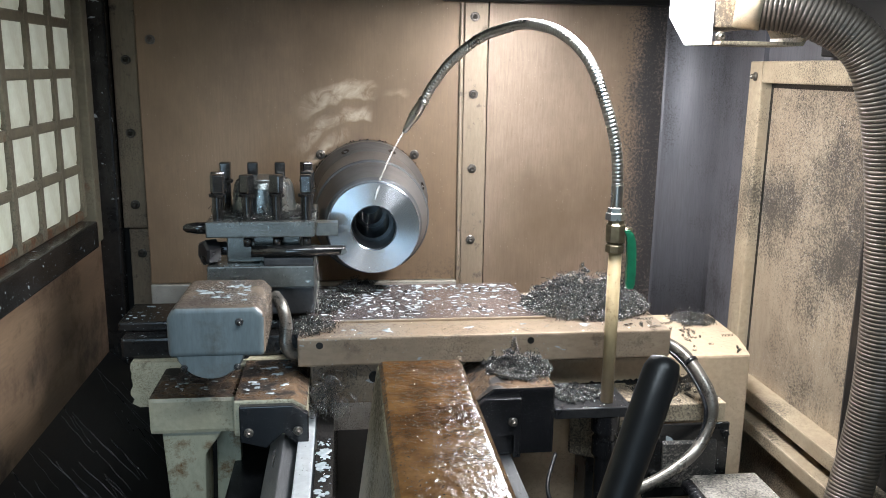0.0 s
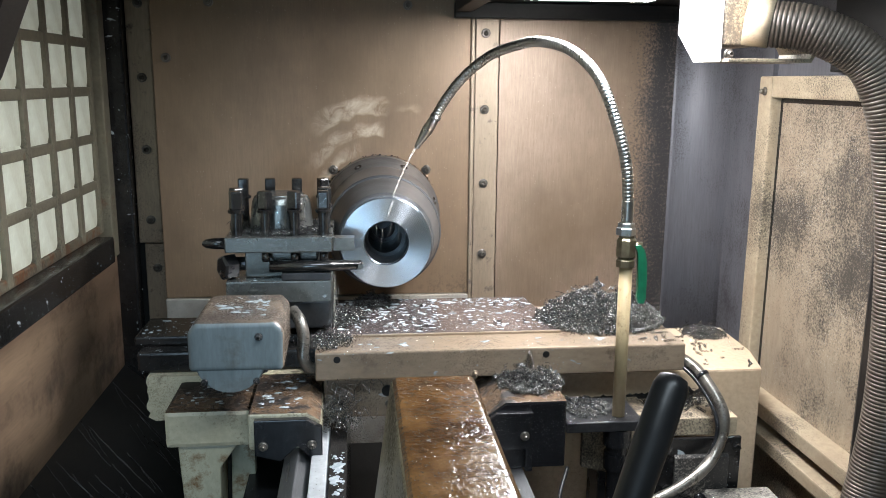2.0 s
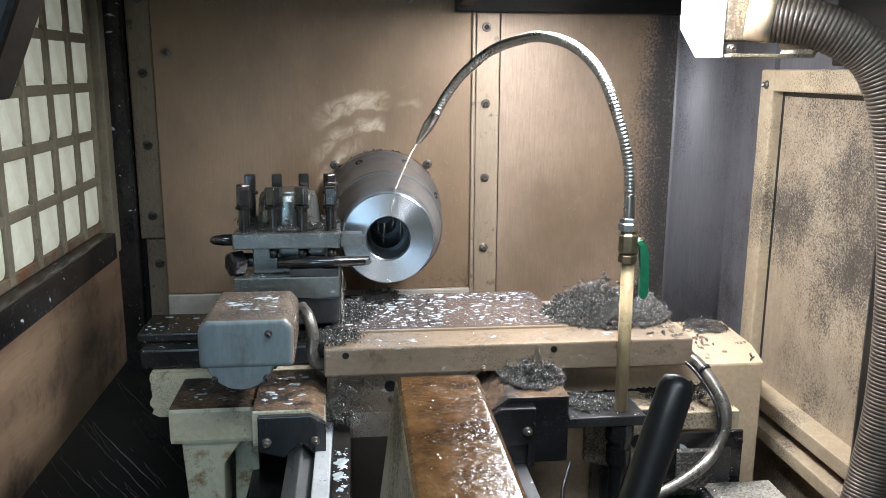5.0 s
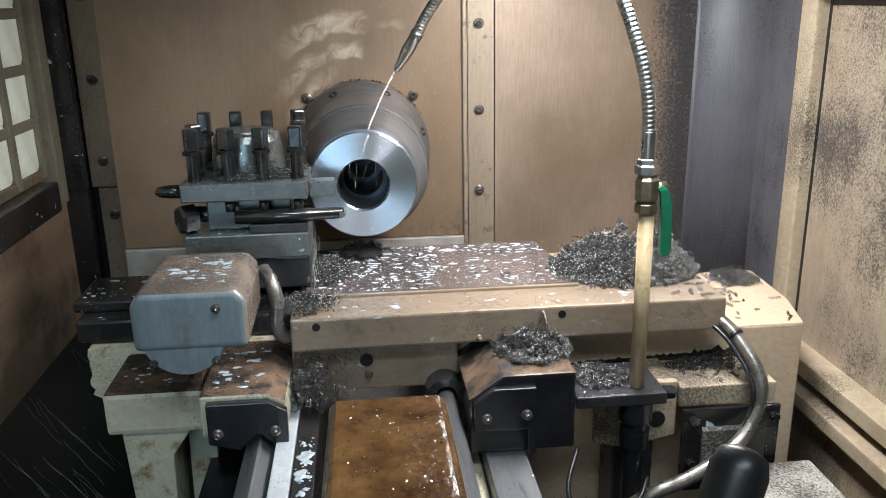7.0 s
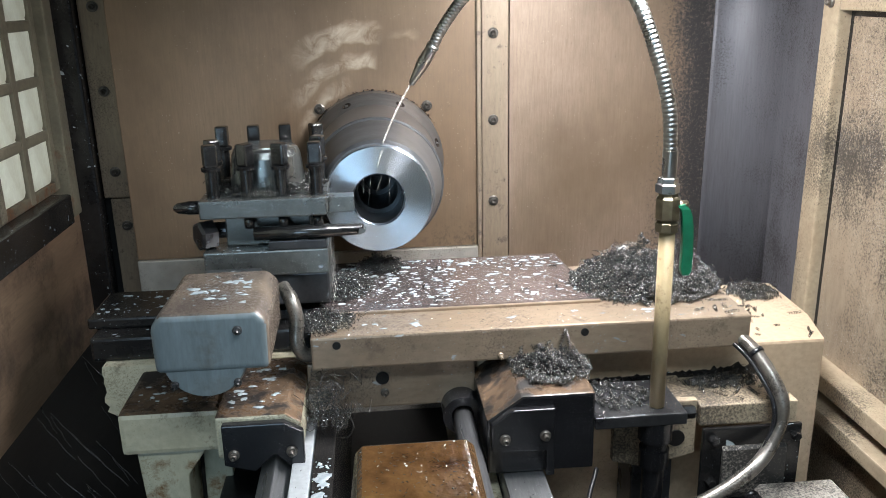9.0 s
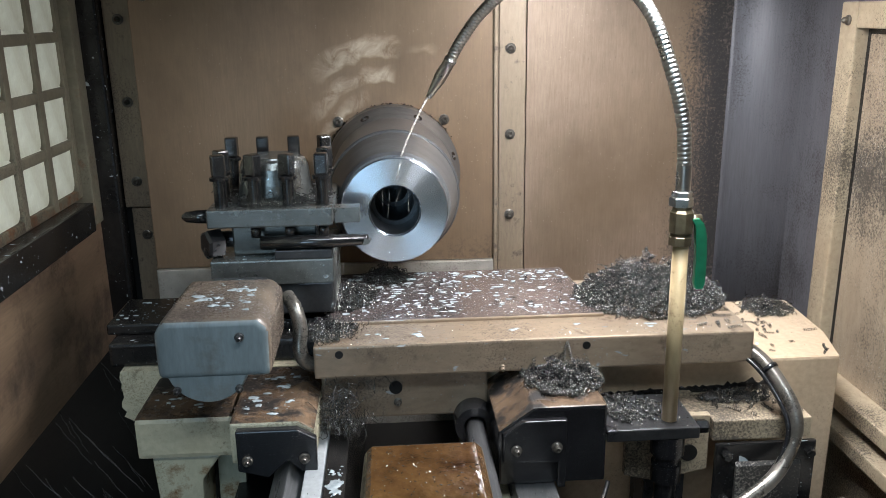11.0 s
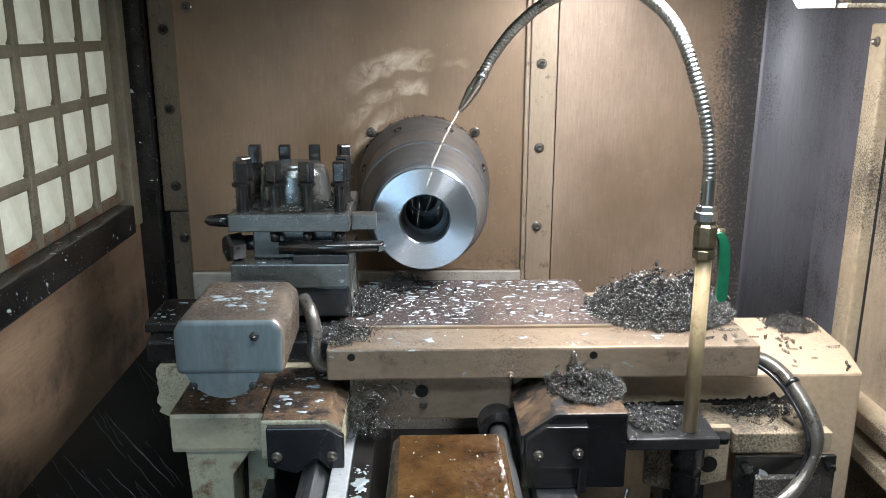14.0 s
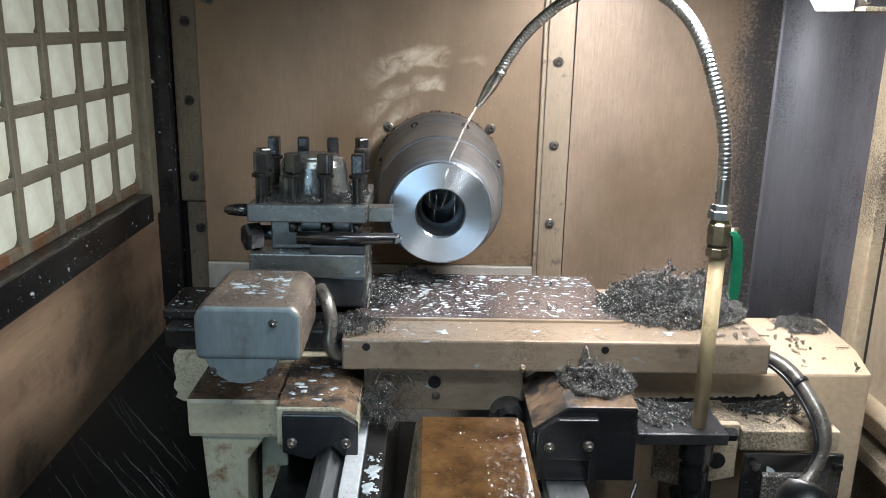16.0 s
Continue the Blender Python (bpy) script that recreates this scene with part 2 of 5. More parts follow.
M = {
    "panel": panel_material("browned_panel", True),
    "panel_r": panel_material("browned_panel_dusty", False),
    "strip": surface("browned_strip", (0.35, 0.28, 0.20), (0.24, 0.18, 0.125), 5, 0.40, 0.35, (2, 2, 0.4), dirt=((0.08, 0.06, 0.05), 0.58, 0.72, 40), dust=((0.06, 0.05, 0.04), 0.06)),
    "tray": surface("brown_sheet_steel", (0.33, 0.262, 0.19), (0.215, 0.158, 0.108), 7, 0.36, 0.4, (0.5, 1, 1), dirt=((0.09, 0.065, 0.045), 0.58, 0.74, 26), drops=0.10, drop_scale=160, dust=((0.07, 0.055, 0.045), 0.06)),
    "plate": surface("wet_dark_plate", (0.125, 0.098, 0.092), (0.06, 0.048, 0.046), 12, 0.13, 0.2, specks=0.0, drops=0.10, drop_scale=210, bump=0.3),
    "cream": surface("cream_paint", (0.59, 0.56, 0.42), (0.45, 0.41, 0.29), 6, 0.42, 0.0, dirt=((0.09, 0.06, 0.035), 0.57, 0.68, 22), dust=((0.12, 0.09, 0.05), 0.07)),
    "cream_rusty": surface("rust_stained_cream_paint", (0.56, 0.55, 0.42), (0.40, 0.37, 0.26), 6, 0.45, 0.0, (1, 1, 0.5), dirt=((0.17, 0.09, 0.03), 0.50, 0.64, 34), dust=((0.08, 0.05, 0.025), 0.14)),
    "rusty_bar": surface("rusting_window_edge", (0.17, 0.15, 0.10), (0.10, 0.085, 0.06), 20, 0.6, 0.0, dirt=((0.13, 0.052, 0.018), 0.48, 0.60, 34), dust=((0.04, 0.03, 0.02), 0.12)),
    "cream_wet": surface("oily_brown_top", (0.22, 0.145, 0.09), (0.022, 0.018, 0.016), 16, 0.16, 0.0, specks=0.0, dirt=((0.012, 0.010, 0.009), 0.46, 0.58, 30)),
    "box": surface("beige_paint", (0.52, 0.41, 0.29), (0.44, 0.33, 0.22), 4, 0.40, 0.0, dirt=((0.10, 0.07, 0.05), 0.64, 0.80, 18), dust=((0.10, 0.07, 0.05), 0.01)),
    "grey": surface("blue_grey_paint", (0.18, 0.215, 0.225), (0.115, 0.14, 0.15), 6, 0.34, 0.0, (2, 1, 0.4), dirt=((0.085, 0.075, 0.06), 0.56, 0.76, 16)),
    "grey_top": surface("oily_grey_top", (0.22, 0.175, 0.13), (0.085, 0.07, 0.06), 14, 0.20, 0.0, dust=((0.045, 0.035, 0.03), 0.12)),
    "steel": surface("oily_steel", (0.25, 0.262, 0.25), (0.14, 0.145, 0.138), 7, 0.27, 0.75, specks=-0.03, drops=0.12, drop_scale=190),
    "dark_steel": surface("dark_oily_steel", (0.10, 0.10, 0.10), (0.04, 0.04, 0.045), 16, 0.28, 0.7, drops=0.08, drop_scale=170),
    "bolt": surface("black_bolt_steel", (0.13, 0.13, 0.128), (0.04, 0.04, 0.042), 60, 0.17, 0.85, bump=0.1, specks=-0.02),
    "chuck": surface("worn_chuck_steel", (0.20, 0.205, 0.21), (0.105, 0.108, 0.112), 9, 0.32, 0.6, (1, 5, 1), bump=0.05),
    "black": surface("black_paint", (0.016, 0.016, 0.018), (0.007, 0.007, 0.008), 20, 0.24, 0.0, specks=-0.07),
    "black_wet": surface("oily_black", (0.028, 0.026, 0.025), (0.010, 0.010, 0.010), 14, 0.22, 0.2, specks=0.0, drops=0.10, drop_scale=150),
    # near-black inside parts; also painted as the shade in holes and the slit
    "void": surface("near_black_and_hole_shade", (0.018, 0.017, 0.016), (0.008, 0.008, 0.008), 5, 0.42, 0.0, (1, 0.2, 1), bump=0.5, spec=0.2),
    "rail": surface("ground_rail_steel", (0.27, 0.275, 0.28), (0.15, 0.15, 0.155), 8, 0.28, 0.6, (6, 0.5, 1), specks=-0.03),
    "rail_white": surface("pale_rail_edge", (0.60, 0.63, 0.64), (0.45, 0.48, 0.50), 14, 0.3, 0.3),
    "rust": surface("rusty_chip_bed", (0.22, 0.11, 0.045), (0.05, 0.035, 0.025), 40, 0.6, 0.2, bump=0.8, specks=0.08),
    "brown": surface("oily_brown_paint", (0.24, 0.125, 0.044), (0.030, 0.010, 0.005), 22, 0.12, 0.0, bump=0.8, grain=170),
    "pipe": surface("stained_brass_pipe", (0.52, 0.42, 0.25), (0.38, 0.28, 0.15), 14, 0.38, 0.1, (1, 1, 0.3), dirt=((0.12, 0.075, 0.04), 0.58, 0.72, 34)),
    "hose": surface("chrome_hose", (0.60, 0.59, 0.56), (0.40, 0.39, 0.36), 30, 0.28, 1.0, bump=0.02),
    "brass": surface("tarnished_brass", (0.28, 0.24, 0.15), (0.12, 0.10, 0.07), 40, 0.32, 0.8),
    "green": surface("green_vinyl", (0.012, 0.16, 0.075), (0.008, 0.10, 0.05), 20, 0.35),
    "cable": surface("grey_conduit", (0.26, 0.24, 0.21), (0.13, 0.12, 0.105), 40, 0.27, 0.7, dust=((0.05, 0.045, 0.04), 0.10)),
    "corr": surface("ribbed_brown_grey_hose", (0.135, 0.108, 0.084), (0.07, 0.056, 0.044), 16, 0.42, 0.3, dust=((0.03, 0.024, 0.02), 0.06)),
    "white": surface("near_white", (0.80, 0.79, 0.76), (0.66, 0.64, 0.60), 8, 0.4),
    "wood": surface("streaked_brown_panel", (0.36, 0.25, 0.16), (0.15, 0.098, 0.066), 5, 0.36, 0.1, (1, 0.25, 3), dirt=((0.045, 0.036, 0.03), 0.50, 0.70, 6), dust=((0.03, 0.025, 0.02), 0.03)),
    "frame": surface("beige_frame", (0.48, 0.40, 0.28), (0.36, 0.28, 0.19), 9, 0.42, 0.2, dust=((0.06, 0.05, 0.04), 0.17)),
    "door": surface("chip_splashed_panel", (0.44, 0.37, 0.275), (0.32, 0.245, 0.175), 7, 0.30, 0.3, (1, 1, 0.3), dust=((0.03, 0.028, 0.026), 0.225), specks=0.02),
    "blue": surface("bluish_bare_steel", (0.165, 0.165, 0.185), (0.10, 0.098, 0.106), 4, 0.50, 0.25, (3, 3, 0.2), dust=((0.04, 0.037, 0.037), 0.14)),
    "chip": surface("steel_swarf", (0.36, 0.355, 0.34), (0.045, 0.043, 0.041), 120, 0.24, 0.9, bump=0.0),
    "screw": surface("zinc_screw", (0.22, 0.20, 0.175), (0.10, 0.09, 0.08), 60, 0.32, 0.7, bump=0.05),
    "tail_side": surface("yellowed_cream_paint", (0.46, 0.37, 0.22), (0.26, 0.20, 0.11), 9, 0.30, 0.0, dust=((0.05, 0.035, 0.02), 0.10)),
    "galv": surface("galvanised_sheet", (0.55, 0.53, 0.48), (0.36, 0.33, 0.28), 30, 0.38, 0.4, dust=((0.08, 0.07, 0.06), 0.10)),
    # dark steel copy for the bore; the shade inside is put into its colour
    "bore": surface("shaded_bore", (0.10, 0.11, 0.12), (0.04, 0.045, 0.05), 12, 0.30, 0.8, (1, 8, 1), bump=0.05),
    "chip_cover": surface("chip_strewn_black", (0.045, 0.042, 0.04), (0.015, 0.015, 0.015), 14, 0.3, 0.1, dust=((0.42, 0.39, 0.34), 0.19), bump=0.4),
    "foam_black": surface("oily_black_way", (0.035, 0.032, 0.03), (0.010, 0.010, 0.010), 14, 0.2, 0.2, specks=0.0),
    "floor": surface("concrete", (0.16, 0.155, 0.15), (0.10, 0.10, 0.095), 2, 0.7),
    "shop": surface("workshop_wall", (0.30, 0.31, 0.31), (0.22, 0.23, 0.23), 2, 0.7),
    "rubber": surface("worn_black_rubber", (0.016, 0.015, 0.015), (0.008, 0.008, 0.008), 25, 0.36, 0.0, spec=0.35),
    "flake": surface("bright_chip", (0.82, 0.82, 0.80), (0.45, 0.44, 0.42), 300, 0.14, 1.0, bump=0.0),
    "foam": surface("milky_foam", (0.44, 0.49, 0.51), (0.26, 0.30, 0.32), 140, 0.09, 0.0, bump=0.1),
    "pane": pane_material(),
    "grille": surface("olive_window_bars", (0.21, 0.19, 0.132), (0.135, 0.12, 0.085), 20, 0.5, 0.0, dirt=((0.14, 0.065, 0.03), 0.60, 0.72, 12), dust=((0.06, 0.05, 0.04), 0.06)),
    "turned": turned_material(),
    "lamp": glow("lamp_diffuser", (1.0, 0.96, 0.90), 12.0)[0],
}
m_, nt_, b_ = shell("milky_coolant")
b_.inputs["Base Color"].default_value = (0.85, 0.82, 0.76, 1)
b_.inputs["Roughness"].default_value = 0.15
b_.inputs["Transmission Weight"].default_value = 0.75
b_.inputs["IOR"].default_value = 1.33
M["coolant"] = m_


# ---------------------------------------------------------------- mesh tools
def box(bm, x0, x1, y0, y1, z0, z1, bevel=0.0, seg=2):
    vs = [bm.verts.new((x, y, z)) for z in (z0, z1) for y in (y0, y1) for x in (x0, x1)]
    fs = [(0, 2, 3, 1), (4, 5, 7, 6), (0, 1, 5, 4), (2, 6, 7, 3), (0, 4, 6, 2), (1, 3, 7, 5)]
    faces = [bm.faces.new([vs[i] for i in f]) for f in fs]
    if bevel:
        es = list({e for f in faces for e in f.edges})
        bmesh.ops.bevel(bm, geom=es, offset=bevel, segments=seg, affect="EDGES", profile=0.6)
    return bm


def prism(bm, outline, lo, hi, axis="y", bevel=0.0):
    """A polygon of (u, v) pairs pushed along an axis: y takes (x, z), z takes (x, y), x takes (y, z)."""
    put = {"y": lambda u, v, w: (u, w, v), "z": lambda u, v, w: (u, v, w), "x": lambda u, v, w: (w, u, v)}[axis]
    a = [bm.verts.new(put(u, v, lo)) for u, v in outline]
    b = [bm.verts.new(put(u, v, hi)) for u, v in outline]
    n = len(a)
    fs = [bm.faces.new(a), bm.faces.new(b[::-1])]
    for i in range(n):
        fs.append(bm.faces.new((a[i], b[i], b[(i + 1) % n], a[(i + 1) % n])))
    bmesh.ops.recalc_face_normals(bm, faces=fs)
    if bevel:
        bmesh.ops.bevel(bm, geom=list({e for f in fs for e in f.edges}), offset=bevel, segments=4 if bevel > 0.006 else 2, affect="EDGES", profile=0.6)
    return bm


def sweep(bm, points, radii, seg=12, caps=True):
    """A round tube along points, with one radius each."""
    pts = [Vector(p) for p in points]
    n = len(pts)
    rings, side = [], None
    for i, p in enumerate(pts):
        d = (pts[min(i + 1, n - 1)] - pts[max(i - 1, 0)]).normalized()
        if side is None:
            side = d.orthogonal().normalized()
        side = (side - d * side.dot(d)).normalized()
        up = d.cross(side)
        r = radii if isinstance(radii, (int, float)) else radii[i]
        rings.append([bm.verts.new(p + r * (math.cos(a) * side + math.sin(a) * up)) for a in (2 * math.pi * k / seg for k in range(seg))])
    for a, b in zip(rings, rings[1:]):
        for k in range(seg):
            f = bm.faces.new((a[k], a[(k + 1) % seg], b[(k + 1) % seg], b[k]))
            f.smooth = True
    if caps:
        bm.faces.new(rings[0][::-1])
        bm.faces.new(rings[-1])
    return bm


def rod(bm, p, q, r, r2=None, seg=20):
    return sweep(bm, [p, q], [r, r if r2 is None else r2], seg)


def lathe(bm, profile, center, axis, seg=64, smooth=True):
    """Turn (along, radius) pairs about an axis through center; a pair given twice marks a crisp ring."""
    c, d = Vector(center), Vector(axis).normalized()
    u = d.orthogonal().normalized()
    v = d.cross(u)
    rings = []
    for pair in profile:
        if rings and rings[-1][0] == pair:
            rings[-1][2] = True
            continue
        along, r = pair
        ring = [bm.verts.new(c + d * along + max(r, 1e-5) * (math.cos(a) * u + math.sin(a) * v)) for a in (2 * math.pi * k / seg for k in range(seg))]
        rings.append([pair, ring, False])
    for (_, a, _), (_, b, _) in zip(rings, rings[1:]):
        for k in range(seg):
            bm.faces.new((a[k], a[(k + 1) % seg], b[(k + 1) % seg], b[k])).smooth = smooth
    for _, ring, crisp in rings[1:-1]:
        if crisp:
            for k in range(seg):
                bm.edges.get((ring[k], ring[(k + 1) % seg])).smooth = False
    bmesh.ops.recalc_face_normals(bm, faces=bm.faces)
    return bm


def sharp(profile):
    """Doubles the inner pairs of a profile, so that every corner stays crisp."""
    return [profile[0]] + [p for q in profile[1:-1] for p in (q, q)] + [profile[-1]]


def spline(points, n):
    """n points, evenly spaced, on a smooth curve through the given ones."""
    p = [Vector(q) for q in points]
    p = [2 * p[0] - p[1]] + p + [2 * p[-1] - p[-2]]
    fine = []
    for i in range(1, len(p) - 2):
        for k in range(24):
            t = k / 24
            a, b, c, d = p[i - 1:i + 3]
            fine.append(0.5 * (2 * b + (c - a) * t + (2 * a - 5 * b + 4 * c - d) * t * t + (3 * b - a - 3 * c + d) * t ** 3))
    fine.append(p[-2])
    run = [0.0]
    for a, b in zip(fine, fine[1:]):
        run.append(run[-1] + (b - a).length)
    out, j = [], 0
    for k in range(n):
        want = run[-1] * k / (n - 1)
        while j < len(run) - 2 and run[j + 1] < want:
            j += 1
        f = (want - run[j]) / max(run[j + 1] - run[j], 1e-9)
        out.append(fine[j].lerp(fine[j + 1], min(f, 1.0)))
    return out


def hex_bolt(bm, at, axis, r, h, seg=6):
    a = Vector(at)
    d = Vector(axis).normalized()
    sweep(bm, [a, a + d * h * 0.85, a + d * h], [r, r, r * 0.82], seg)
    for f in bm.faces:
        f.smooth = False
    return bm


BASE = {}
SLIDERS = []


def thing(name, at, label, category, group="", slides=False, kind=""):
    ob = new(name)
    ob.location = at
    ob.empty_display_size = 0.02
    BASE[ob.name] = Vector(at)
    tagged(ob, label, category, group, kind)
    if slides:
        SLIDERS.append(ob)
    return ob


def part(name, bm, material, parent, label="", kind=""):
    """Links a bmesh, given in world places, as one mesh under a thing or a part of it."""
    root = parent
    while root.parent:
        root = root.parent
    bm.transform(Matrix.Translation(-BASE[root.name]))
    me = bpy.data.meshes.new(name)
    bm.to_mesh(me)
    bm.free()
    me.materials.append(M[material])
    ob = new(name, me)
    ob.parent = parent
    return tagged(ob, label, kind=kind)


def setting(name, bm, material, label="", parent=None):
    me = bpy.data.meshes.new(name)
    bm.to_mesh(me)
    bm.free()
    me.materials.append(M[material])
    ob = new(name, me)
    ob.parent = parent
    BASE[ob.name] = Vector((0, 0, 0))
    return tagged(ob, label, kind="" if parent else "structure")


def nb():
    return bmesh.new()


# ---------------------------------------------------------------- setting
def workshop():
    setting("floor", box(nb(), -3.0, 3.0, -4.0, 1.0, -0.1, 0.0), "floor")
    setting("wall_south", box(nb(), -3.1, 3.1, -4.1, -4.0, 0, 3.0), "shop")
    setting("wall_west", box(nb(), -3.1, -3.0, -4.0, 1.0, 0, 3.0), "shop")
    setting("wall_east", box(nb(), 3.0, 3.1, -4.0, 1.0, 0, 3.0), "shop")
    setting("wall_north", box(nb(), -3.1, 3.1, 1.0, 1.1, 0, 3.0), "shop")
    setting("ceiling", box(nb(), -3.1, 3.1, -4.1, 1.1, 3.0, 3.1), "shop")


def headstock_wall():
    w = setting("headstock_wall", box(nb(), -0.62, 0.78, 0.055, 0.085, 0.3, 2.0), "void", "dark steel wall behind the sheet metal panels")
    a = setting("panel", box(nb(), -0.402, 0.1745, 0.0, 0.03, 0.964, 1.99, 0.002), "panel", "oil-browned sheet metal panel with wiped arcs", w)
    b = setting("panel", box(nb(), 0.2225, 0.5598, 0.0, 0.03, 0.60, 1.99, 0.0004), "panel_r", "oil-browned panel with black chip dust", w)
    bm = nb()
    box(bm, -0.402, 0.1745, -0.006, 0.03, 0.60, 0.963, 0.002)
    setting("lower_panel", bm, "galv", "pale lower sheet", w)
    bm = box(nb(), 0.1765, 0.2205, -0.004, 0.03, 0.60, 1.99, 0.002)
    cover = setting("joint_strip", bm, "strip", "screwed joint strip", w)
    bm = box(nb(), 0.168, 0.1755, -0.0075, 0.0, 0.94, 1.99, 0.002)
    setting("edge_lip", bm, "strip", "", w)
    for z in (1.594, 1.455, 1.317, 1.179, 1.043):
        screw_part((0.195, -0.004, z), cover)
    left = setting("joint_strip", box(nb(), -0.455, -0.411, 0.041, 0.054, 1.062, 1.99, 0.003), "strip", "dull screwed strip", w)
    for z in (1.501, 1.370, 1.239, 1.107):
        screw_part((-0.431, 0.041, z), left)
    low = setting("joint_strip", box(nb(), -0.447, -0.411, 0.046, 0.054, 0.60, 1.060, 0.002), "strip", "dull lower strip", w)
    screw_part((-0.425, 0.046, 1.013), low)
    # small panel screws beside the spindle and high on the panel
    for x, z in ((-0.0865, 1.205), (0.0865, 1.205), (-0.378, 1.405), (-0.300, 1.502), (0.052, 1.502)):
        screw_part((x, 0.0, z), a)
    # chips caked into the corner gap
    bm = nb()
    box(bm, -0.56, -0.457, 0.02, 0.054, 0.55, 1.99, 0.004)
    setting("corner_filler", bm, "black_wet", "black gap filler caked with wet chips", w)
    # rounded corner of bare steel
    bm = nb()
    out = [(0.5600, 0.0)] + [(0.5600 + 0.0820 * math.sin(a), -0.0820 + 0.0820 * math.cos(a)) for a in (radians(k * 4.5) for k in range(1, 21))] + [(0.642, -0.22), (0.70, -0.22), (0.70, 0.05), (0.5600, 0.05)]
    prism(bm, out, 0.5, 1.99, "z")
    for f in bm.faces:
        f.smooth = abs(f.normal.z) < 0.5 and f.calc_area() < 0.03
    setting("corner_sheet", bm, "blue", "bluish bare steel corner sheet", w)


def screw_part(at, parent, r=0.0085, axis=(0, -1, 0), mat="screw"):
    bm = nb()
    lathe(bm, sharp([(0.0, r), (0.0022, r), (0.0032, r * 0.8), (0.0032, r * 0.62), (0.0075, r * 0.58), (0.0090, r * 0.40), (0.0075, r * 0.25), (0.0055, 0.0)]), at, axis, 16)
    return part("screw", bm, mat, parent)


def left_wall():
    w = setting("wall_left", box(nb(), -0.56, -0.492, -1.25, 0.02, 0.30, 1.045), "wood", "streaked brown sheet wall under the window")
    setting("window_sill", box(nb(), -0.52, -0.476, -1.25, -0.045, 1.045, 1.092, 0.004), "black_wet", "black sill bar flecked with chips", w)
    setting("window_post", box(nb(), -0.56, -0.486, -0.014, 0.02, 1.046, 1.99, 0.003), "grille", "dirty end post", w)
    setting("window_head", box(nb(), -0.56, -0.49, -1.25, -0.016, 1.6225, 1.99), "grille", "", w)
    g = setting("window_1", box(nb(), -0.560, -0.515, -1.25, -0.016, 1.094, 1.621), "grille", "barred window with frosted panes")
    rng = random.Random(4)
    pane = None
    for r in range(5):
        for c in range(11):
            y, z = -0.070 - 0.1025 * c, 1.1515 + 0.0820 * r
            if pane is None:
                bm = nb()
                hw, hz, k = 0.0415, 0.043, 0.013
                out = []
                for cy, cz, a0 in ((hw - k, hz - k, 0), (-hw + k, hz - k, 90), (-hw + k, -hz + k, 180), (hw - k, -hz + k, 270)):
                    for j in range(5):
                        a = radians(a0 + j * 22.5)
                        out.append((cy + k * math.cos(a), cz + k * math.sin(a)))
                prism(bm, out, -0.006, 0.0, "x")
                me = bpy.data.meshes.new("pane")
                bm.to_mesh(me)
                bm.free()
                me.materials.append(M["pane"])
                pane = me
            ob = new("pane", pane)
            ob.location = (-0.508 + 0.0015 * rng.random(), y, z)
            ob.parent = g
    # olive lattice between the panes
    for c in range(12):
        y = -0.0187 - 0.1025 * c
        setting("bar", box(nb(), -0.515, -0.502, y - 0.009, y + 0.009, 1.094, 1.621, 0.003), "grille", "", g)
    for r in range(6):
        z = 1.0997 + 0.0820 * r
        setting("rail_bar", box(nb(), -0.515, -0.5035, -1.25, -0.016, z - 0.008, z + 0.008, 0.003), "grille" if r else "rusty_bar", "", g)


def right_wall():
    w = setting("wall_right", box(nb(), 0.650, 0.72, -1.30, -0.221, 0.30, 1.99), "blue", "stained steel side wall")
    d = setting("door_1", box(nb(), 0.637, 0.648, -1.25, -0.262, 0.862, 1.345), "door", "side door panel splashed with chips and oil", w)
    bm = nb()
    box(bm, 0.618, 0.649, -0.264, -0.224, 0.84, 1.381, 0.003)
    f = setting("door_frame", bm, "frame", "beige screwed door frame", w)
    screw_part((0.618, -0.245, 1.357), f, 0.007, (-1, 0, 0))
    setting("door_frame", box(nb(), 0.618, 0.649, -1.25, -0.265, 1.347, 1.381, 0.003), "frame", "beige screwed door frame", w)
    setting("seal", box(nb(), 0.6365, 0.6485, -0.271, -0.2645, 0.862, 1.346), "black", "black rubber door seal", w)
    setting("seal", box(nb(), 0.6362, 0.6485, -1.25, -0.272, 1.3395, 1.3465), "black", "black rubber door seal", w)
    setting("door_ledge", box(nb(), 0.600, 0.649, -1.25, -0.265, 0.838, 0.862, 0.003), "frame", "dusty beige ledge", w)
    setting("door_ledge", box(nb(), 0.588, 0.649, -1.25, -0.285, 0.800, 0.822, 0.003), "frame", "dusty beige ledge", w)
    setting("skirt", box(nb(), 0.612, 0.649, -1.25, -0.265, 0.50, 0.799), "frame", "", w)
    setting("skirt", box(nb(), 0.625, 0.649, -1.25, -0.265, 0.823, 0.837), "black", "", w)
    setting("door_post", box(nb(), 0.610, 0.66, -0.90, -0.575, 0.30, 1.99, 0.006), "rubber", "black door post", w)
    setting("door_header", box(nb(), 0.632, 0.6495, -0.574, -0.40, 1.386, 1.60, 0.003), "void", "black sheet above the side door", w)


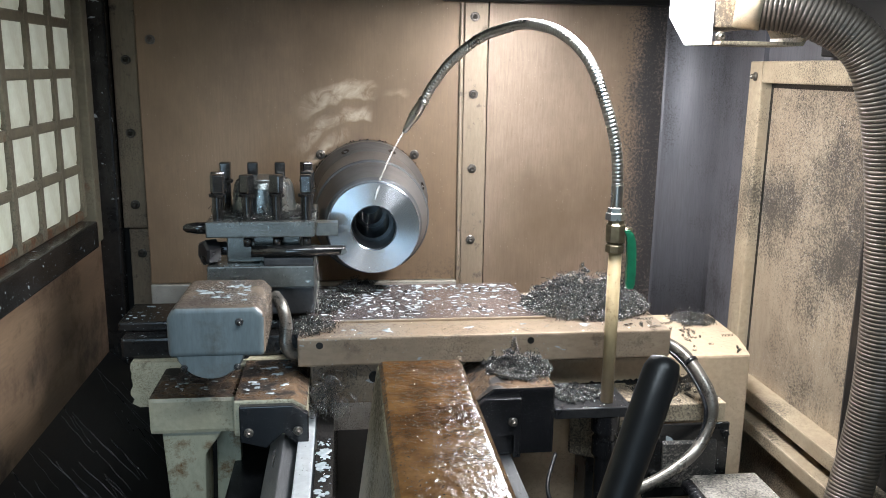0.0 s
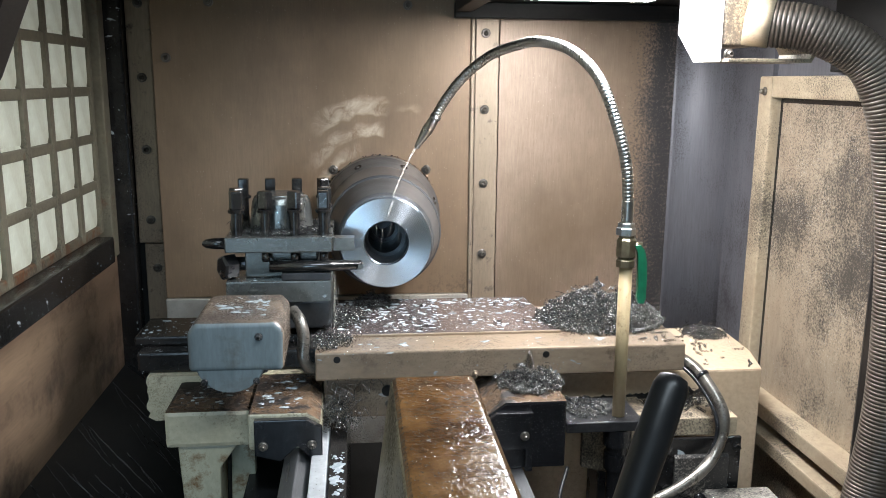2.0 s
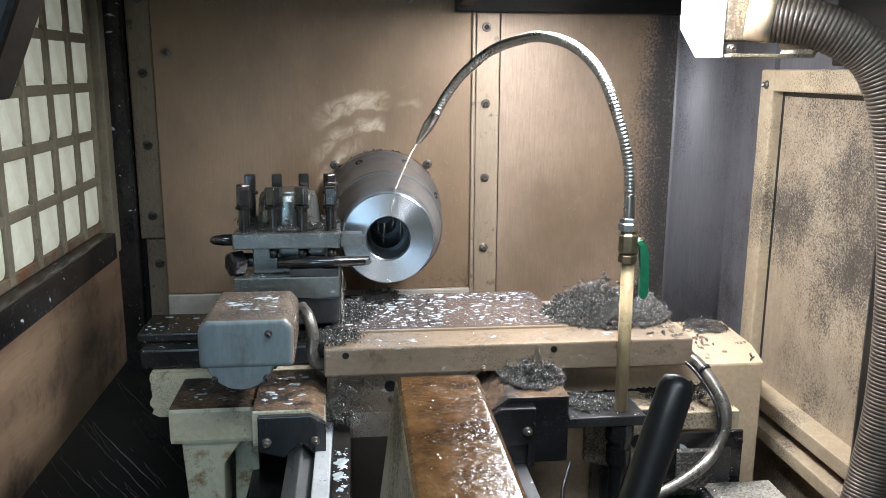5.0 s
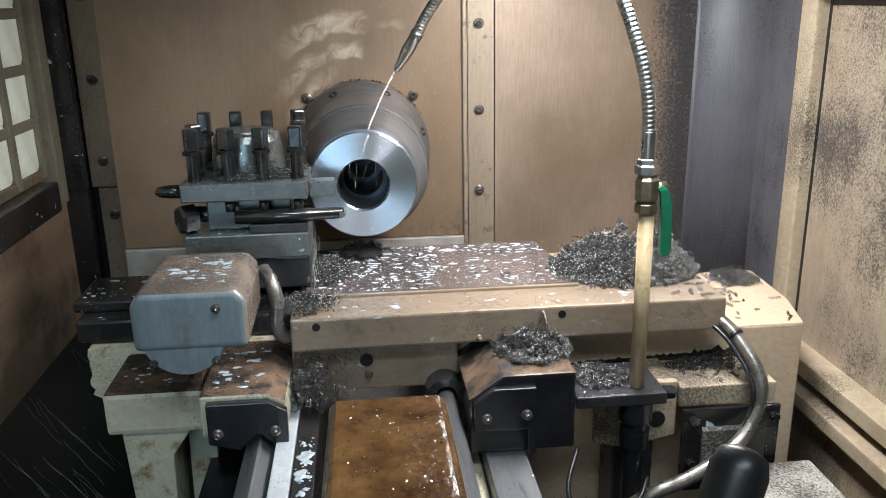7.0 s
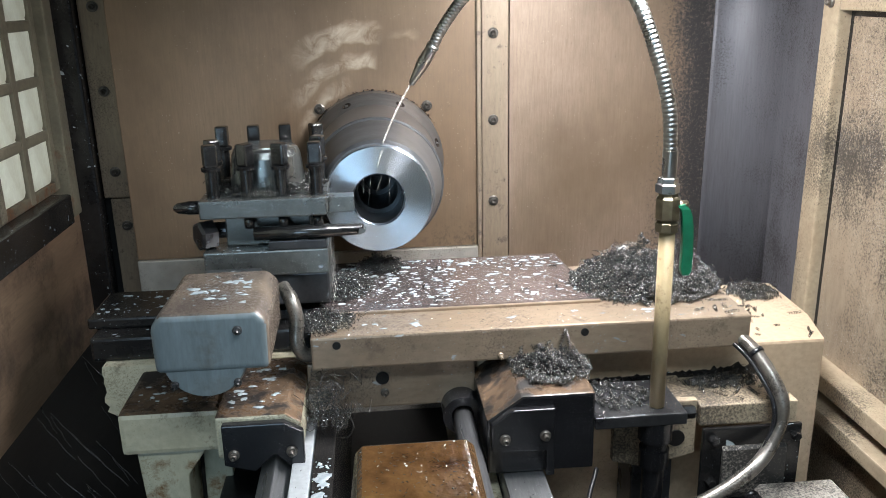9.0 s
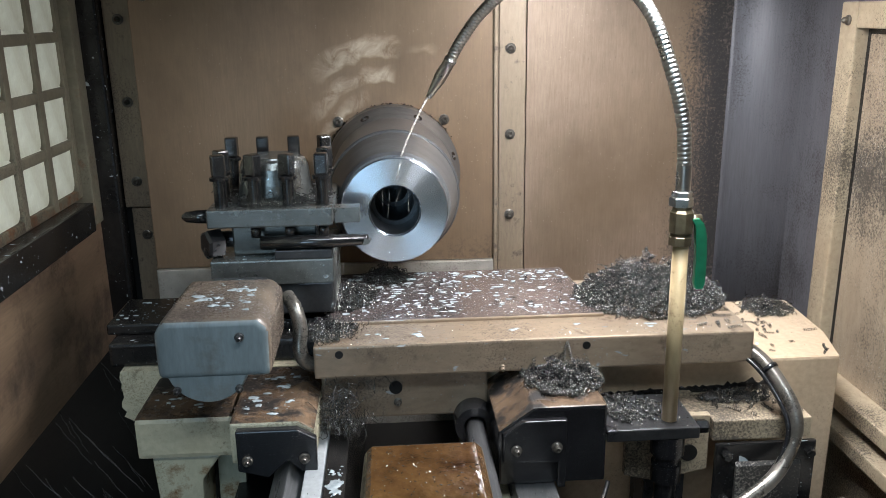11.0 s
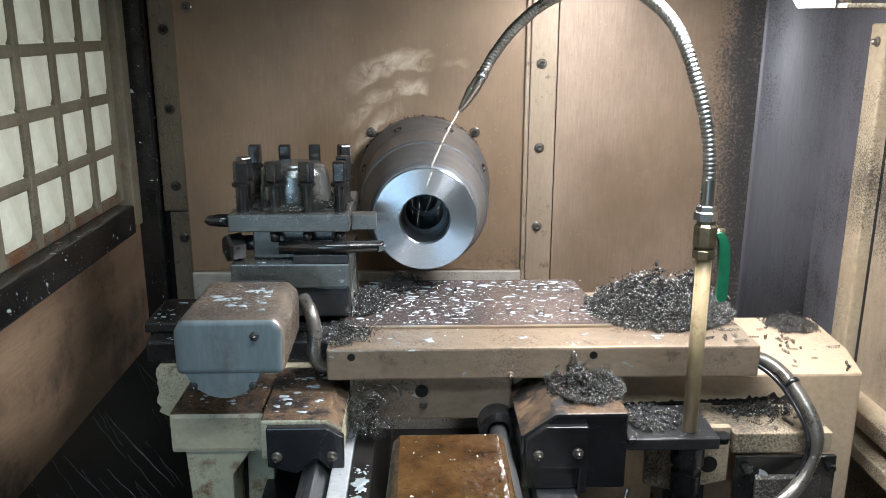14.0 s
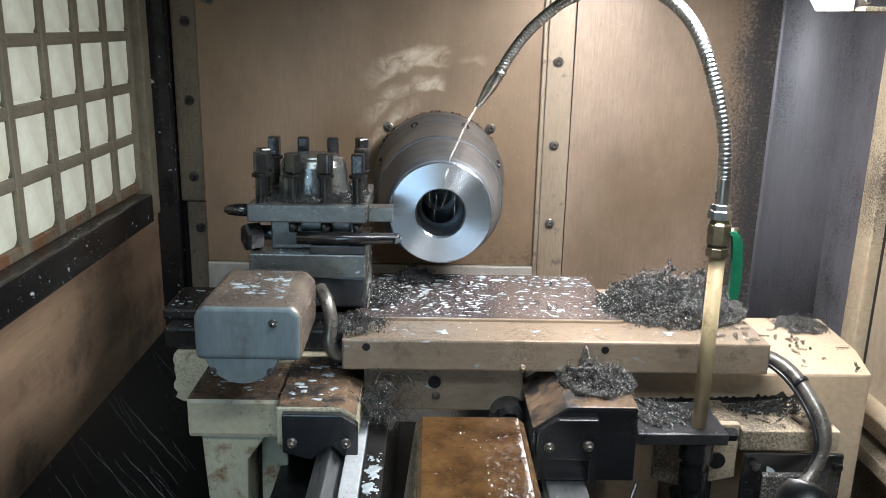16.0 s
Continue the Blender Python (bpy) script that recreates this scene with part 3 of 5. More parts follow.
def roof_and_pan():
    # unseen roof, set forward to keep the overhead fill off the upper wall
    setting("shade_roof", box(nb(), -0.56, 0.72, -1.15, 0.085, 2.0, 2.03), "blue", "unseen steel roof added to shade the upper wall")
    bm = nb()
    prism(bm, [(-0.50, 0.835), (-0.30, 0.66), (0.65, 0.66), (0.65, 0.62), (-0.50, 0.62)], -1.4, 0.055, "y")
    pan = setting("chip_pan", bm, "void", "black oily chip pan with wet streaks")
    rng = random.Random(52)
    for _ in range(64):
        y = rng.uniform(-1.0, -0.05)
        u = rng.uniform(0.02, 0.55)
        n = rng.uniform(0.12, 0.45)
        pts = []
        for k in range(9):
            f = u + n * k / 8
            pts.append(Vector((-0.50 + 0.20 * f, y - 0.035 * k / 8 + 0.0015 * math.sin(k * 1.7 + u * 9), 0.8355 - 0.175 * f)))
        setting("wet_streak", sweep(nb(), pts, rng.uniform(0.0003, 0.0008), 6), "dark_steel", "", pan)
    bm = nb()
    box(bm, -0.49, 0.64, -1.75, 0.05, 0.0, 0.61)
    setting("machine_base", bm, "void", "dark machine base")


workshop()
headstock_wall()
left_wall()
right_wall()
roof_and_pan()


# ---------------------------------------------------------------- bed and rails
def bed():
    t = thing("lathe_bed", (0.03, -0.9, 0.62), "dark cast lathe bed with two ground steel rails", "lathe bed")
    bm = nb()
    prism(bm, [(-0.145, 0.62), (-0.145, 0.880), (-0.124, 0.902), (-0.108, 0.880), (-0.108, 0.62)], -1.70, -0.02, "y", 0.002)
    part("guide_rail", bm, "rail", t, "ground steel prism rail")
    part("rail_edge", box(nb(), -0.107, -0.086, -1.70, -0.02, 0.62, 0.900, 0.002), "rail_white", t, "pale worn rail edge")
    part("flat_way", box(nb(), -0.085, -0.062, -1.70, -0.02, 0.62, 0.899, 0.002), "foam_black", t, "black way with coolant drops")
    part("guide_rail", box(nb(), 0.122, 0.168, -1.70, -0.02, 0.62, 0.870, 0.003), "rail", t, "flat ground steel rail")
    part("bed_web", box(nb(), 0.100, 0.121, -1.70, -0.02, 0.62, 0.845, 0.003), "cream", t, "pale painted bed web")
    part("outer_web", box(nb(), -0.20, -0.146, -1.70, -0.30, 0.62, 0.83, 0.004), "black", t)
    bm = nb()
    rod(bm, (0.087, -1.6, 0.897), (0.087, -0.46, 0.897), 0.0125)
    part("feed_rod", bm, "rail", t, "round steel rod flecked with chips")
    lump = nb()
    bmesh.ops.create_grid(lump, x_segments=24, y_segments=110, size=0.5)
    for v in lump.verts:
        x, y = -0.061 + (v.co.x + 0.5) * 0.160, -1.68 + (v.co.y + 0.5) * 1.2
        v.co = (x, y, 0.765 + 0.045 * noise.noise((x * 14, y * 14, 0)) + 0.016 * noise.noise((x * 70, y * 70, 3)))
    part("chip_bed", lump, "rust", t, "rusty bed of chips between the rails")


bed()


# ---------------------------------------------------------------- spindle and workpiece
AX = 1.122


def headstock_flange():
    t = thing("spindle_flange", (0, 0, AX), "worn grey steel flange bolted to the panel", "flange")
    part("flange_ring", lathe(nb(), sharp([(-0.001, 0.080), (-0.001, 0.1095), (0.036, 0.1095), (0.040, 0.1080), (0.072, 0.0965), (0.194, 0.0950), (0.197, 0.0925), (0.197, 0.080)]), (0, 0, AX), (0, -1, 0), 128), "chuck", t, "grey tapered spindle housing")
    # black discs painted as the shade inside the flange's sockets
    for ang in (66, 114, 162, 18):
        d = Vector((math.cos(radians(ang)), 0, math.sin(radians(ang))))
        axis = (d * 0.94 + Vector((0, -0.34, 0))).normalized()
        at = Vector((0, -0.056, AX)) + d * 0.1020
        bm = lathe(nb(), sharp([(-0.003, 0.0), (-0.003, 0.0072), (0.0008, 0.0072), (0.0008, 0.0056), (0.0002, 0.0052), (0.0002, 0.0)]), at, axis, 18)
        part("socket_shade", bm, "black", t)
    bm = nb()
    rng = random.Random(8)
    for k in range(110):
        a = radians(25 + 130 * rng.random())
        r = 0.1092 + 0.003 * rng.random()
        c = Vector((r * math.cos(a), -0.003, AX + r * math.sin(a)))
        s = 0.0005 + 0.0009 * rng.random()
        m = bmesh.ops.create_icosphere(bm, subdivisions=1, radius=s)
        bmesh.ops.translate(bm, verts=m["verts"], vec=c)
    part("grime_rim", bm, "black", t, "crust of oily grime")
    return t


def spinning_chuck():
    t = thing("collet_chuck", (0, 0, AX), "turning grey collet chuck holding a bored steel part", "chuck")
    bm = lathe(nb(), sharp([(0.1975, 0.05), (0.1975, 0.0905), (0.200, 0.0915), (0.268, 0.0760), (0.274, 0.0720), (0.274, 0.05)]), (0, 0, AX), (0, -1, 0), 128)
    part("chuck_body", bm, "chuck", t)
    w = lathe(nb(), [(0.262, 0.06), (0.262, 0.0712), (0.2885, 0.0712), (0.2885, 0.0712), (0.290, 0.0698), (0.290, 0.0698), (0.290, 0.0352), (0.290, 0.0352), (0.2865, 0.0332)], (0, 0, AX), (0, -1, 0), 128)
    ring = part("workpiece", w, "turned", t, "bright face-turned steel ring")
    # bore split from the bright ring, darkened to paint the shade within
    w = lathe(nb(), sharp([(0.2865, 0.0332), (0.235, 0.0330), (0.235, 0.0270), (0.15, 0.0265), (0.15, 0.020), (0.05, 0.020), (0.05, 0.0)]), (0, 0, AX), (0, -1, 0), 96)
    part("bore", w, "bore", ring, "stepped bore, coloured dark for the shade inside")
    return t


headstock_flange()
CHUCK = spinning_chuck()


# ---------------------------------------------------------------- carriage (stands still)
def two_tone(bm, name, side, top, parent, label="", wrap=False):
    """A part whose upward faces carry the second, oily material."""
    ob = part(name, bm, side, parent, label)
    ob.data.materials.append(M[top])
    for f in ob.data.polygons:
        if f.normal.z > 0.6 or (wrap and f.normal.x > 0.5):
            f.material_index = 1
    return ob


def carriage():
    t = thing("carriage", (0.0, -0.4, 0.87), "cream painted lathe carriage, chipped and soaked in oil", "lathe carriage")
    two_tone(box(nb(), -0.297, -0.1865, -0.514, -0.40, 0.8965, 0.947, 0.006), "saddle_wing", "cream", "cream_wet", t, "cream wing with a dark oily top")
    bm = nb()
    prism(bm, [(-0.186, 0.905), (-0.186, 0.954), (-0.112, 0.954), (-0.095, 0.943), (-0.095, 0.905)], -0.546, -0.40, "y", 0.003)
    two_tone(bm, "saddle_shoe", "cream", "cream_wet", t, "oily brown shoe over the rail")
    # black wiper in front, notched over the prism rail
    bm = nb()
    prism(bm, [(-0.178, 0.902), (-0.178, 0.949), (-0.113, 0.949), (-0.093, 0.937), (-0.093, 0.896), (-0.104, 0.893), (-0.124, 0.913), (-0.146, 0.893)], -0.557, -0.5465, "y", 0.0015)
    wiper = part("rail_wiper", bm, "black", t, "black wiper plate with two screws")
    for x, z in ((-0.167, 0.915), (-0.106, 0.9155)):
        screw_part((x, -0.557, z), wiper, 0.006)
    bm = nb()
    prism(bm, [(-0.283, 0.896), (-0.206, 0.896), (-0.229, 0.864), (-0.236, 0.63), (-0.268, 0.63)], -0.508, -0.445, "y", 0.003)
    part("leg", bm, "cream_rusty", t, "stained cream leg bracket")
    bm = nb()
    prism(bm, [(-0.206, 0.896), (-0.19, 0.896), (-0.19, 0.63), (-0.228, 0.63), (-0.222, 0.864)], -0.46, -0.44, "y", 0.002)
    part("leg_web", bm, "cream_rusty", t)
    # rear apron, cream with a torn edge
    rng = random.Random(3)
    out = [(-0.344, 0.954)] + [(-0.347 + 0.006 * rng.random(), 0.952 - 0.058 * k / 9) for k in range(1, 10)] + [(-0.335, 0.888), (-0.28, 0.890), (-0.10, 0.895), (-0.10, 0.954)]
    part("rear_wing", prism(nb(), out, -0.400, -0.20, "y", 0.0), "cream", t, "cream wing with flaking paint")
    two_tone(box(nb(), -0.36, 0.10, -0.385, -0.23, 0.9545, 0.985, 0.004), "cross_way", "black_wet", "black_wet", t, "black oily cross way")
    two_tone(box(nb(), -0.37, 0.10, -0.355, -0.255, 0.9855, 0.9995, 0.003), "cross_way_top", "black_wet", "black_wet", t)
    ap = part("apron", box(nb(), -0.094, 0.105, -0.452, -0.40, 0.905, 0.966, 0.003), "tray", t, "grey-brown apron plate")
    # near-black disc on the apron stands in for the shade in a hole
    bm = lathe(nb(), sharp([(0, 0.0), (0, 0.008), (0.003, 0.008), (0.003, 0.0)]), (-0.006, -0.4515, 0.944), (0, -1, 0), 18)
    part("hole_shade", bm, "void", ap)
    screw_part((-0.004, -0.452, 0.925), ap, 0.005)
    # right hand shoe and wiper
    bm = nb()
    prism(bm, [(0.104, 0.872), (0.104, 0.938), (0.142, 0.964), (0.223, 0.964), (0.223, 0.872)], -0.560, -0.41, "y", 0.003)
    two_tone(bm, "saddle_shoe", "black", "cream_wet", t, "black shoe with a brown oily top")
    bm = nb()
    prism(bm, [(0.108, 0.905), (0.108, 0.937), (0.130, 0.953), (0.177, 0.953), (0.177, 0.872), (0.168, 0.872), (0.168, 0.903)], -0.570, -0.5605, "y", 0.0015)
    wiper = part("rail_wiper", bm, "black", t, "black wiper plate with two screws")
    for x, z in ((0.122, 0.920), (0.166, 0.922)):
        screw_part((x, -0.570, z), wiper, 0.006)
    # dark hood round the feed rod
    bm = nb()
    lathe(bm, sharp([(0, 0.0135), (0, 0.024), (0.03, 0.024), (0.03, 0.0135)]), (0.087, -0.450, 0.902), (0, -1, 0), 28)
    part("rod_boot", bm, "black", t, "black rubber rod boot")
    return t


carriage()


def beige_cabinet():
    t = thing("drive_cabinet", (0.33, -0.3, 0.62), "beige painted drive cover scattered with curly swarf", "machine cover")
    bm = nb()
    prism(bm, [(0.106, -0.433), (0.554, -0.433), (0.575, -0.352), (0.582, -0.225), (0.106, -0.218)], 0.62, 0.953, "z", 0.004)
    part("body", bm, "box", t)
    out = [(0.235 + 0.0045 * k, 0.9165 + 0.016 * (k / 55) ** 2 * (0.4 + 0.6 * abs(noise.noise((k * 0.45, 2.0, 0.0)) * 2)) + 0.004 * noise.noise((k * 0.8, 0.0, 5.0))) for k in range(56)]
    part("grime", prism(nb(), [(0.235, 0.905)] + out + [(0.4825, 0.905)], -0.4355, -0.4334, "y"), "black_wet", t, "ragged band of black oily grime")


beige_cabinet()


def coolant_stand():
    t = thing("coolant_stand", (0.299, -0.54, 0.80), "upright brass coolant pipe with a valve on a steel bracket", "coolant pipe")
    b = part("bracket_plate", box(nb(), 0.224, 0.328, -0.560, -0.475, 0.918, 0.932, 0.002), "dark_steel", t, "steel bracket covered in chips")
    bm = nb()
    hex_bolt(bm, (0.328, -0.545, 0.925), (1, 0, 0), 0.008, 0.014)
    part("bolt", bm, "bolt", b)
    bm = nb()
    rod(bm, (0.299, -0.54, 0.933), (0.2985, -0.54, 1.138), 0.0084, seg=24)
    part("pipe", bm, "pipe", t, "stained brass pipe")
    bm = nb()
    lathe(bm, sharp([(0.70, 0.012), (0.858, 0.0125), (0.858, 0.017), (0.880, 0.017), (0.880, 0.0145), (0.892, 0.0145), (0.892, 0.019), (0.917, 0.019), (0.917, 0.0)]), (0.299, -0.54, 0), (0, 0, 1), 20)
    part("lower_fitting", bm, "black", t, "black oily pipe fitting")
    bm = nb()
    lathe(bm, sharp([(1.137, 0.0), (1.137, 0.0125), (1.146, 0.0125), (1.148, 0.0100), (1.151, 0.0130), (1.172, 0.0130), (1.175, 0.0105), (1.178, 0.0105), (1.178, 0.0)]), (0.2975, -0.54, 0), (0, 0, 1), 8, False)
    v = part("valve_body", bm, "brass", t, "tarnished brass ball valve")
    bm = nb()
    rod(bm, (0.305, -0.54, 1.163), (0.318, -0.54, 1.163), 0.006, seg=14)
    part("valve_stem", bm, "brass", v)
    bm = nb()
    hex_bolt(bm, (0.296, -0.54, 1.1785), (0, 0, 1), 0.0125, 0.010)
    hex_bolt(bm, (0.296, -0.54, 1.1885), (0, 0, 1), 0.0105, 0.006)
    part("valve_nut", bm, "hose", v, "bright hexagon nut")
    bm = nb()
    pts = [(0.309, -0.547, 1.166), (0.3135, -0.548, 1.160), (0.3160, -0.548, 1.147), (0.3175, -0.548, 1.12), (0.3175, -0.548, 1.090)]
    prof = spline(pts, 14)
    prev = None
    for i, p in enumerate(prof):
        w = 0.0045 + 0.0013 * min(1, i / 4)
        if i == len(prof) - 1:
            w *= 0.6
        ring = [bm.verts.new(p + Vector(o)) for o in ((-w, -0.003, 0), (w, -0.003, 0), (w, 0.003, 0), (-w, 0.003, 0))]
        if prev:
            for k in range(4):
                bm.faces.new((prev[k], prev[(k + 1) % 4], ring[(k + 1) % 4], ring[k]))
        else:
            bm.faces.new(ring)
        prev = ring
    bm.faces.new(prev)
    bmesh.ops.recalc_face_normals(bm, faces=bm.faces)
    part("lever", bm, "green", v, "green vinyl coated lever")
    bm = nb()
    lathe(bm, sharp([(1.194, 0.0), (1.194, 0.0078), (1.222, 0.0078), (1.222, 0.0)]), (0.2965, -0.54, 0), (0, 0, 1), 20)
    part("ferrule", bm, "hose", t, "chrome ferrule")
    # ribbed gooseneck
    path = spline([(0.2965, -0.54, 1.222), (0.293, -0.538, 1.265), (0.281, -0.53, 1.315), (0.262, -0.505, 1.374), (0.237, -0.46, 1.409), (0.208, -0.40, 1.423),
                   (0.183, -0.355, 1.419), (0.152, -0.31, 1.405), (0.117, -0.277, 1.373), (0.092, -0.259, 1.338), (0.079, -0.2525, 1.314)], 660)
    rad = [(0.0071, 0.0074, 0.0075, 0.0074, 0.0071, 0.0066)[i % 6] for i in range(660)]
    part("gooseneck", sweep(nb(), path, rad, 16), "hose", t, "ribbed chrome gooseneck")
    d = (Vector((0.051, -0.241, 1.267)) - Vector((0.079, -0.2525, 1.314))).normalized()
    a = Vector((0.079, -0.2525, 1.314))
    n = nb()
    sweep(n, [a - d * 0.002, a + d * 0.004, a + d * 0.0045, a + d * 0.026, a + d * 0.050, a + d * 0.058], [0.0086, 0.0086, 0.0078, 0.0088, 0.0050, 0.0040], 18)
    part("nozzle", n, "hose", t, "pointed steel nozzle")
    return t


coolant_stand()


def coolant_jet():
    t = thing("coolant_jet", (0.049, -0.240, 1.2655), "thin milky coolant jet running from the nozzle", "coolant jet")
    rng = random.Random(5)
    a, b = Vector((0.049, -0.2405, 1.2655)), Vector((0.009, -0.284, 1.194))
    pts = [a.lerp(b, k / 18) + Vector((0, 0, 0.004 * math.sin(math.pi * k / 18))) for k in range(19)]
    part("stream", sweep(nb(), pts, [0.0011 + 0.0005 * rng.random() for _ in pts], 10), "coolant", t)
    pts = [Vector((0.010, -0.283, 1.190)), Vector((0.007, -0.2918, 1.183)), Vector((0.004, -0.2920, 1.175)), Vector((0.002, -0.2920, 1.166))]
    part("runoff", sweep(nb(), pts, [0.0022, 0.0018, 0.0013, 0.0006], 8), "coolant", t)
    for k in range(4):
        x, top = -0.020 + 0.012 * k + 0.003 * rng.random(), 1.147 + 0.006 * rng.random()
        run = [Vector((x - 0.004 * (q / 6) * (k % 3), -0.2915 - 0.002 * q / 6, top - (0.020 + 0.012 * (k % 2)) * q / 6)) for q in range(7)]
        part("thread", sweep(nb(), run, [0.00012 + 0.0001 * rng.random() for _ in run], 5), "coolant", t)
    return t


JET = coolant_jet()


def right_gear():
    t = thing("turnbuckle_bracket", (0.31, -0.5, 0.80), "cream steel bracket with a round hole", "bracket")
    bm = nb()
    out = [(0.262, 0.842), (0.262, 0.917), (0.362, 0.917), (0.362, 0.846), (0.30, 0.832)]
    prism(bm, out, -0.505, -0.495, "y", 0.0015)
    part("bracket_plate", bm, "frame", t)
    # the bracket's hole is a near-black disc, its shade put into the colour
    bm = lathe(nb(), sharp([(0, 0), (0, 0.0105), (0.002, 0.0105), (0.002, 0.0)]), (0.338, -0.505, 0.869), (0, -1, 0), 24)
    part("hole_shade", bm, "void", t, "near-black disc painted as the shade in a hole")
    part("foot", box(nb(), 0.29, 0.34, -0.495, -0.44, 0.70, 0.86, 0.003), "dark_steel", t)
    t = thing("junction_shelf", (0.41, -0.47, 0.87), "cream shelf dusted with swarf", "shelf")
    part("shelf_top", box(nb(), 0.3635, 0.482, -0.512, -0.434, 0.886, 0.912, 0.002), "frame", t)
    part("shelf_back", box(nb(), 0.33, 0.362, -0.494, -0.434, 0.896, 0.9155, 0.002), "frame", t)
    t = thing("feed_motor", (0.43, -0.55, 0.70), "black square feed motor covered with fine chips", "motor")
    part("flange", box(nb(), 0.366, 0.487, -0.5185, -0.5125, 0.775, 0.885, 0.002), "black_wet", t)
    for x, z in ((0.378, 0.872), (0.478, 0.872), (0.378, 0.815)):
        bm = nb()
        hex_bolt(bm, (x, -0.5185, z), (0, -1, 0), 0.006, 0.009)
        part("bolt", bm, "bolt", t)
    bm = nb()
    prism(bm, [(-0.5187, 0.862), (-0.524, 0.858), (-0.5245, 0.80), (-0.5187, 0.79)], 0.390, 0.468, "x", 0.001)
    part("body", bm, "chip_cover", t, "square motor face caked with chips")
    t = thing("way_cover", (0.49, -0.9, 0.62), "black sheet cover sprinkled with pale chips", "machine cover")
    bm = nb()
    prism(bm, [(0.4300, 0.62), (0.4300, 0.806), (0.4360, 0.812), (0.525, 0.812), (0.532, 0.805), (0.532, 0.62)], -1.45, -0.527, "y", 0.002)
    part("cover_sheet", bm, "chip_cover", t)
    bm = nb()
    pts = spline([(0.419, -0.545, 0.808), (0.4195, -0.70, 0.806), (0.420, -1.0, 0.804), (0.420, -1.3, 0.802)], 420)
    part("ribbed_cable", sweep(bm, pts, [(0.0088, 0.0090, 0.0088, 0.0078)[i % 4] for i in range(420)], 10), "black", t)
    # loop of thin cable low in the machine
    t = thing("cable_loop", (0.27, -0.60, 0.80), "thin dark cable looping below the bracket", "cable")
    pts = spline([(0.226, -0.563, 0.872), (0.207, -0.60, 0.848), (0.213, -0.615, 0.828), (0.245, -0.612, 0.817), (0.285, -0.60, 0.822), (0.305, -0.575, 0.835)], 60)
    part("cable", sweep(nb(), pts, 0.0026, 8), "rubber", t)


right_gear()


def tailstock():
    t = thing("tailstock", (0.009, -1.3, 0.905), "brown tailstock, paint worn and glistening with oil and chips", "tailstock")
    bm = nb()
    prism(bm, [(-0.040, 1.02), (-0.023, 1.147), (-0.019, 1.151), (0.037, 1.151), (0.041, 1.147), (0.062, 1.02)], -1.80, -0.955, "y", 0.002)
    two_tone(bm, "top_housing", "tail_side", "brown", t, "worn brown housing with pale flanks")
    part("barrel_block", box(nb(), -0.052, 0.075, -1.78, -1.05, 0.9035, 1.0195, 0.01), "cream", t)
    tip, root = Vector((0.125, -1.128, 1.206)), Vector((0.045, -1.195, 1.045))
    d = (root - tip).normalized()
    bm = nb()
    pts = [tip - d * 0.006, tip - d * 0.004, tip + d * 0.002, tip + d * 0.03, tip + d * 0.11, root]
    sweep(bm, pts, [0.003, 0.0080, 0.0100, 0.0102, 0.0090, 0.0078], 24)
    part("lever", bm, "rubber", t, "black rubber lever grip")


tailstock()


# ---------------------------------------------------------------- cross slide (feeds sideways)
def cross_slide():
    t = thing("cross_slide", (0.14, -0.44, 0.969), "brown sheet steel cross slide tray splashed with coolant", "cross slide", slides=True)
    bm = nb()
    box(bm, -0.1185, 0.4005, -0.475, -0.404, 0.9685, 1.0085, 0.003)
    tr = part("tray", bm, "tray", t, "long brown sheet steel tray")
    part("tray_back", box(nb(), 0.20, 0.4005, -0.4035, -0.265, 0.990, 1.0080, 0.002), "tray", t)
    # near-black discs painted as the shade inside the tray's two holes
    for x, z in ((-0.089, 0.9985), (0.199, 0.9985)):
        bm = lathe(nb(), sharp([(0, 0.0), (0, 0.0048), (0.0012, 0.0048), (0.0012, 0.0)]), (x, -0.4747, z), (0, -1, 0), 20)
        part("hole", bm, "void", tr, "near-black disc painted as the shade in a hole")
    screw_part((0.100, -0.475, 0.9745), tr, 0.004, mat="tray")
    bm = nb()
    prism(bm, [(-0.105, -0.404), (0.236, -0.404), (0.228, -0.30), (0.222, -0.212), (-0.105, -0.212)], 0.985, 1.0115, "z", 0.002)
    part("cover_plate", bm, "plate", t, "wet dark plate speckled with coolant and chips")
    part("plate_seam", box(nb(), -0.1, 0.236, -0.410, -0.4045, 1.005, 1.0118, 0.001), "tray", t)
    part("slide_block", box(nb(), -0.09, 0.20, -0.39, -0.235, 0.9998, 1.0045), "dark_steel", t)
    return t


cross_slide()


def square_bolt(x, y, top, post):
    bm = nb()
    n = 46
    pts = [Vector((x, y, 1.149 + (top - 0.030 - 1.149) * k / n)) for k in range(n + 1)]
    sweep(bm, pts, [0.0082 if k % 2 else 0.0068 for k in range(n + 1)], 12)
    shaft = part("tool_bolt", bm, "bolt", post, "black square-headed clamping bolt")
    bm = nb()
    lathe(bm, sharp([(0, 0.0), (0, 0.0112), (0.0035, 0.0116), (0.0048, 0.0100), (0.0048, 0.0)]), (x, y, top - 0.031), (0, 0, 1), 18)
    part("collar", bm, "bolt", shaft)
    bm = nb()
    box(bm, -0.0079, 0.0079, -0.0079, 0.0079, top - 0.0262, top, 0.0024)
    turn = Matrix.Rotation(random.Random(x * 99 + y).uniform(-0.7, 0.7), 4, "Z")
    bm.transform(Matrix.Translation((x, y, 0)) @ turn)
    part("bolt_head", bm, "bolt", shaft)


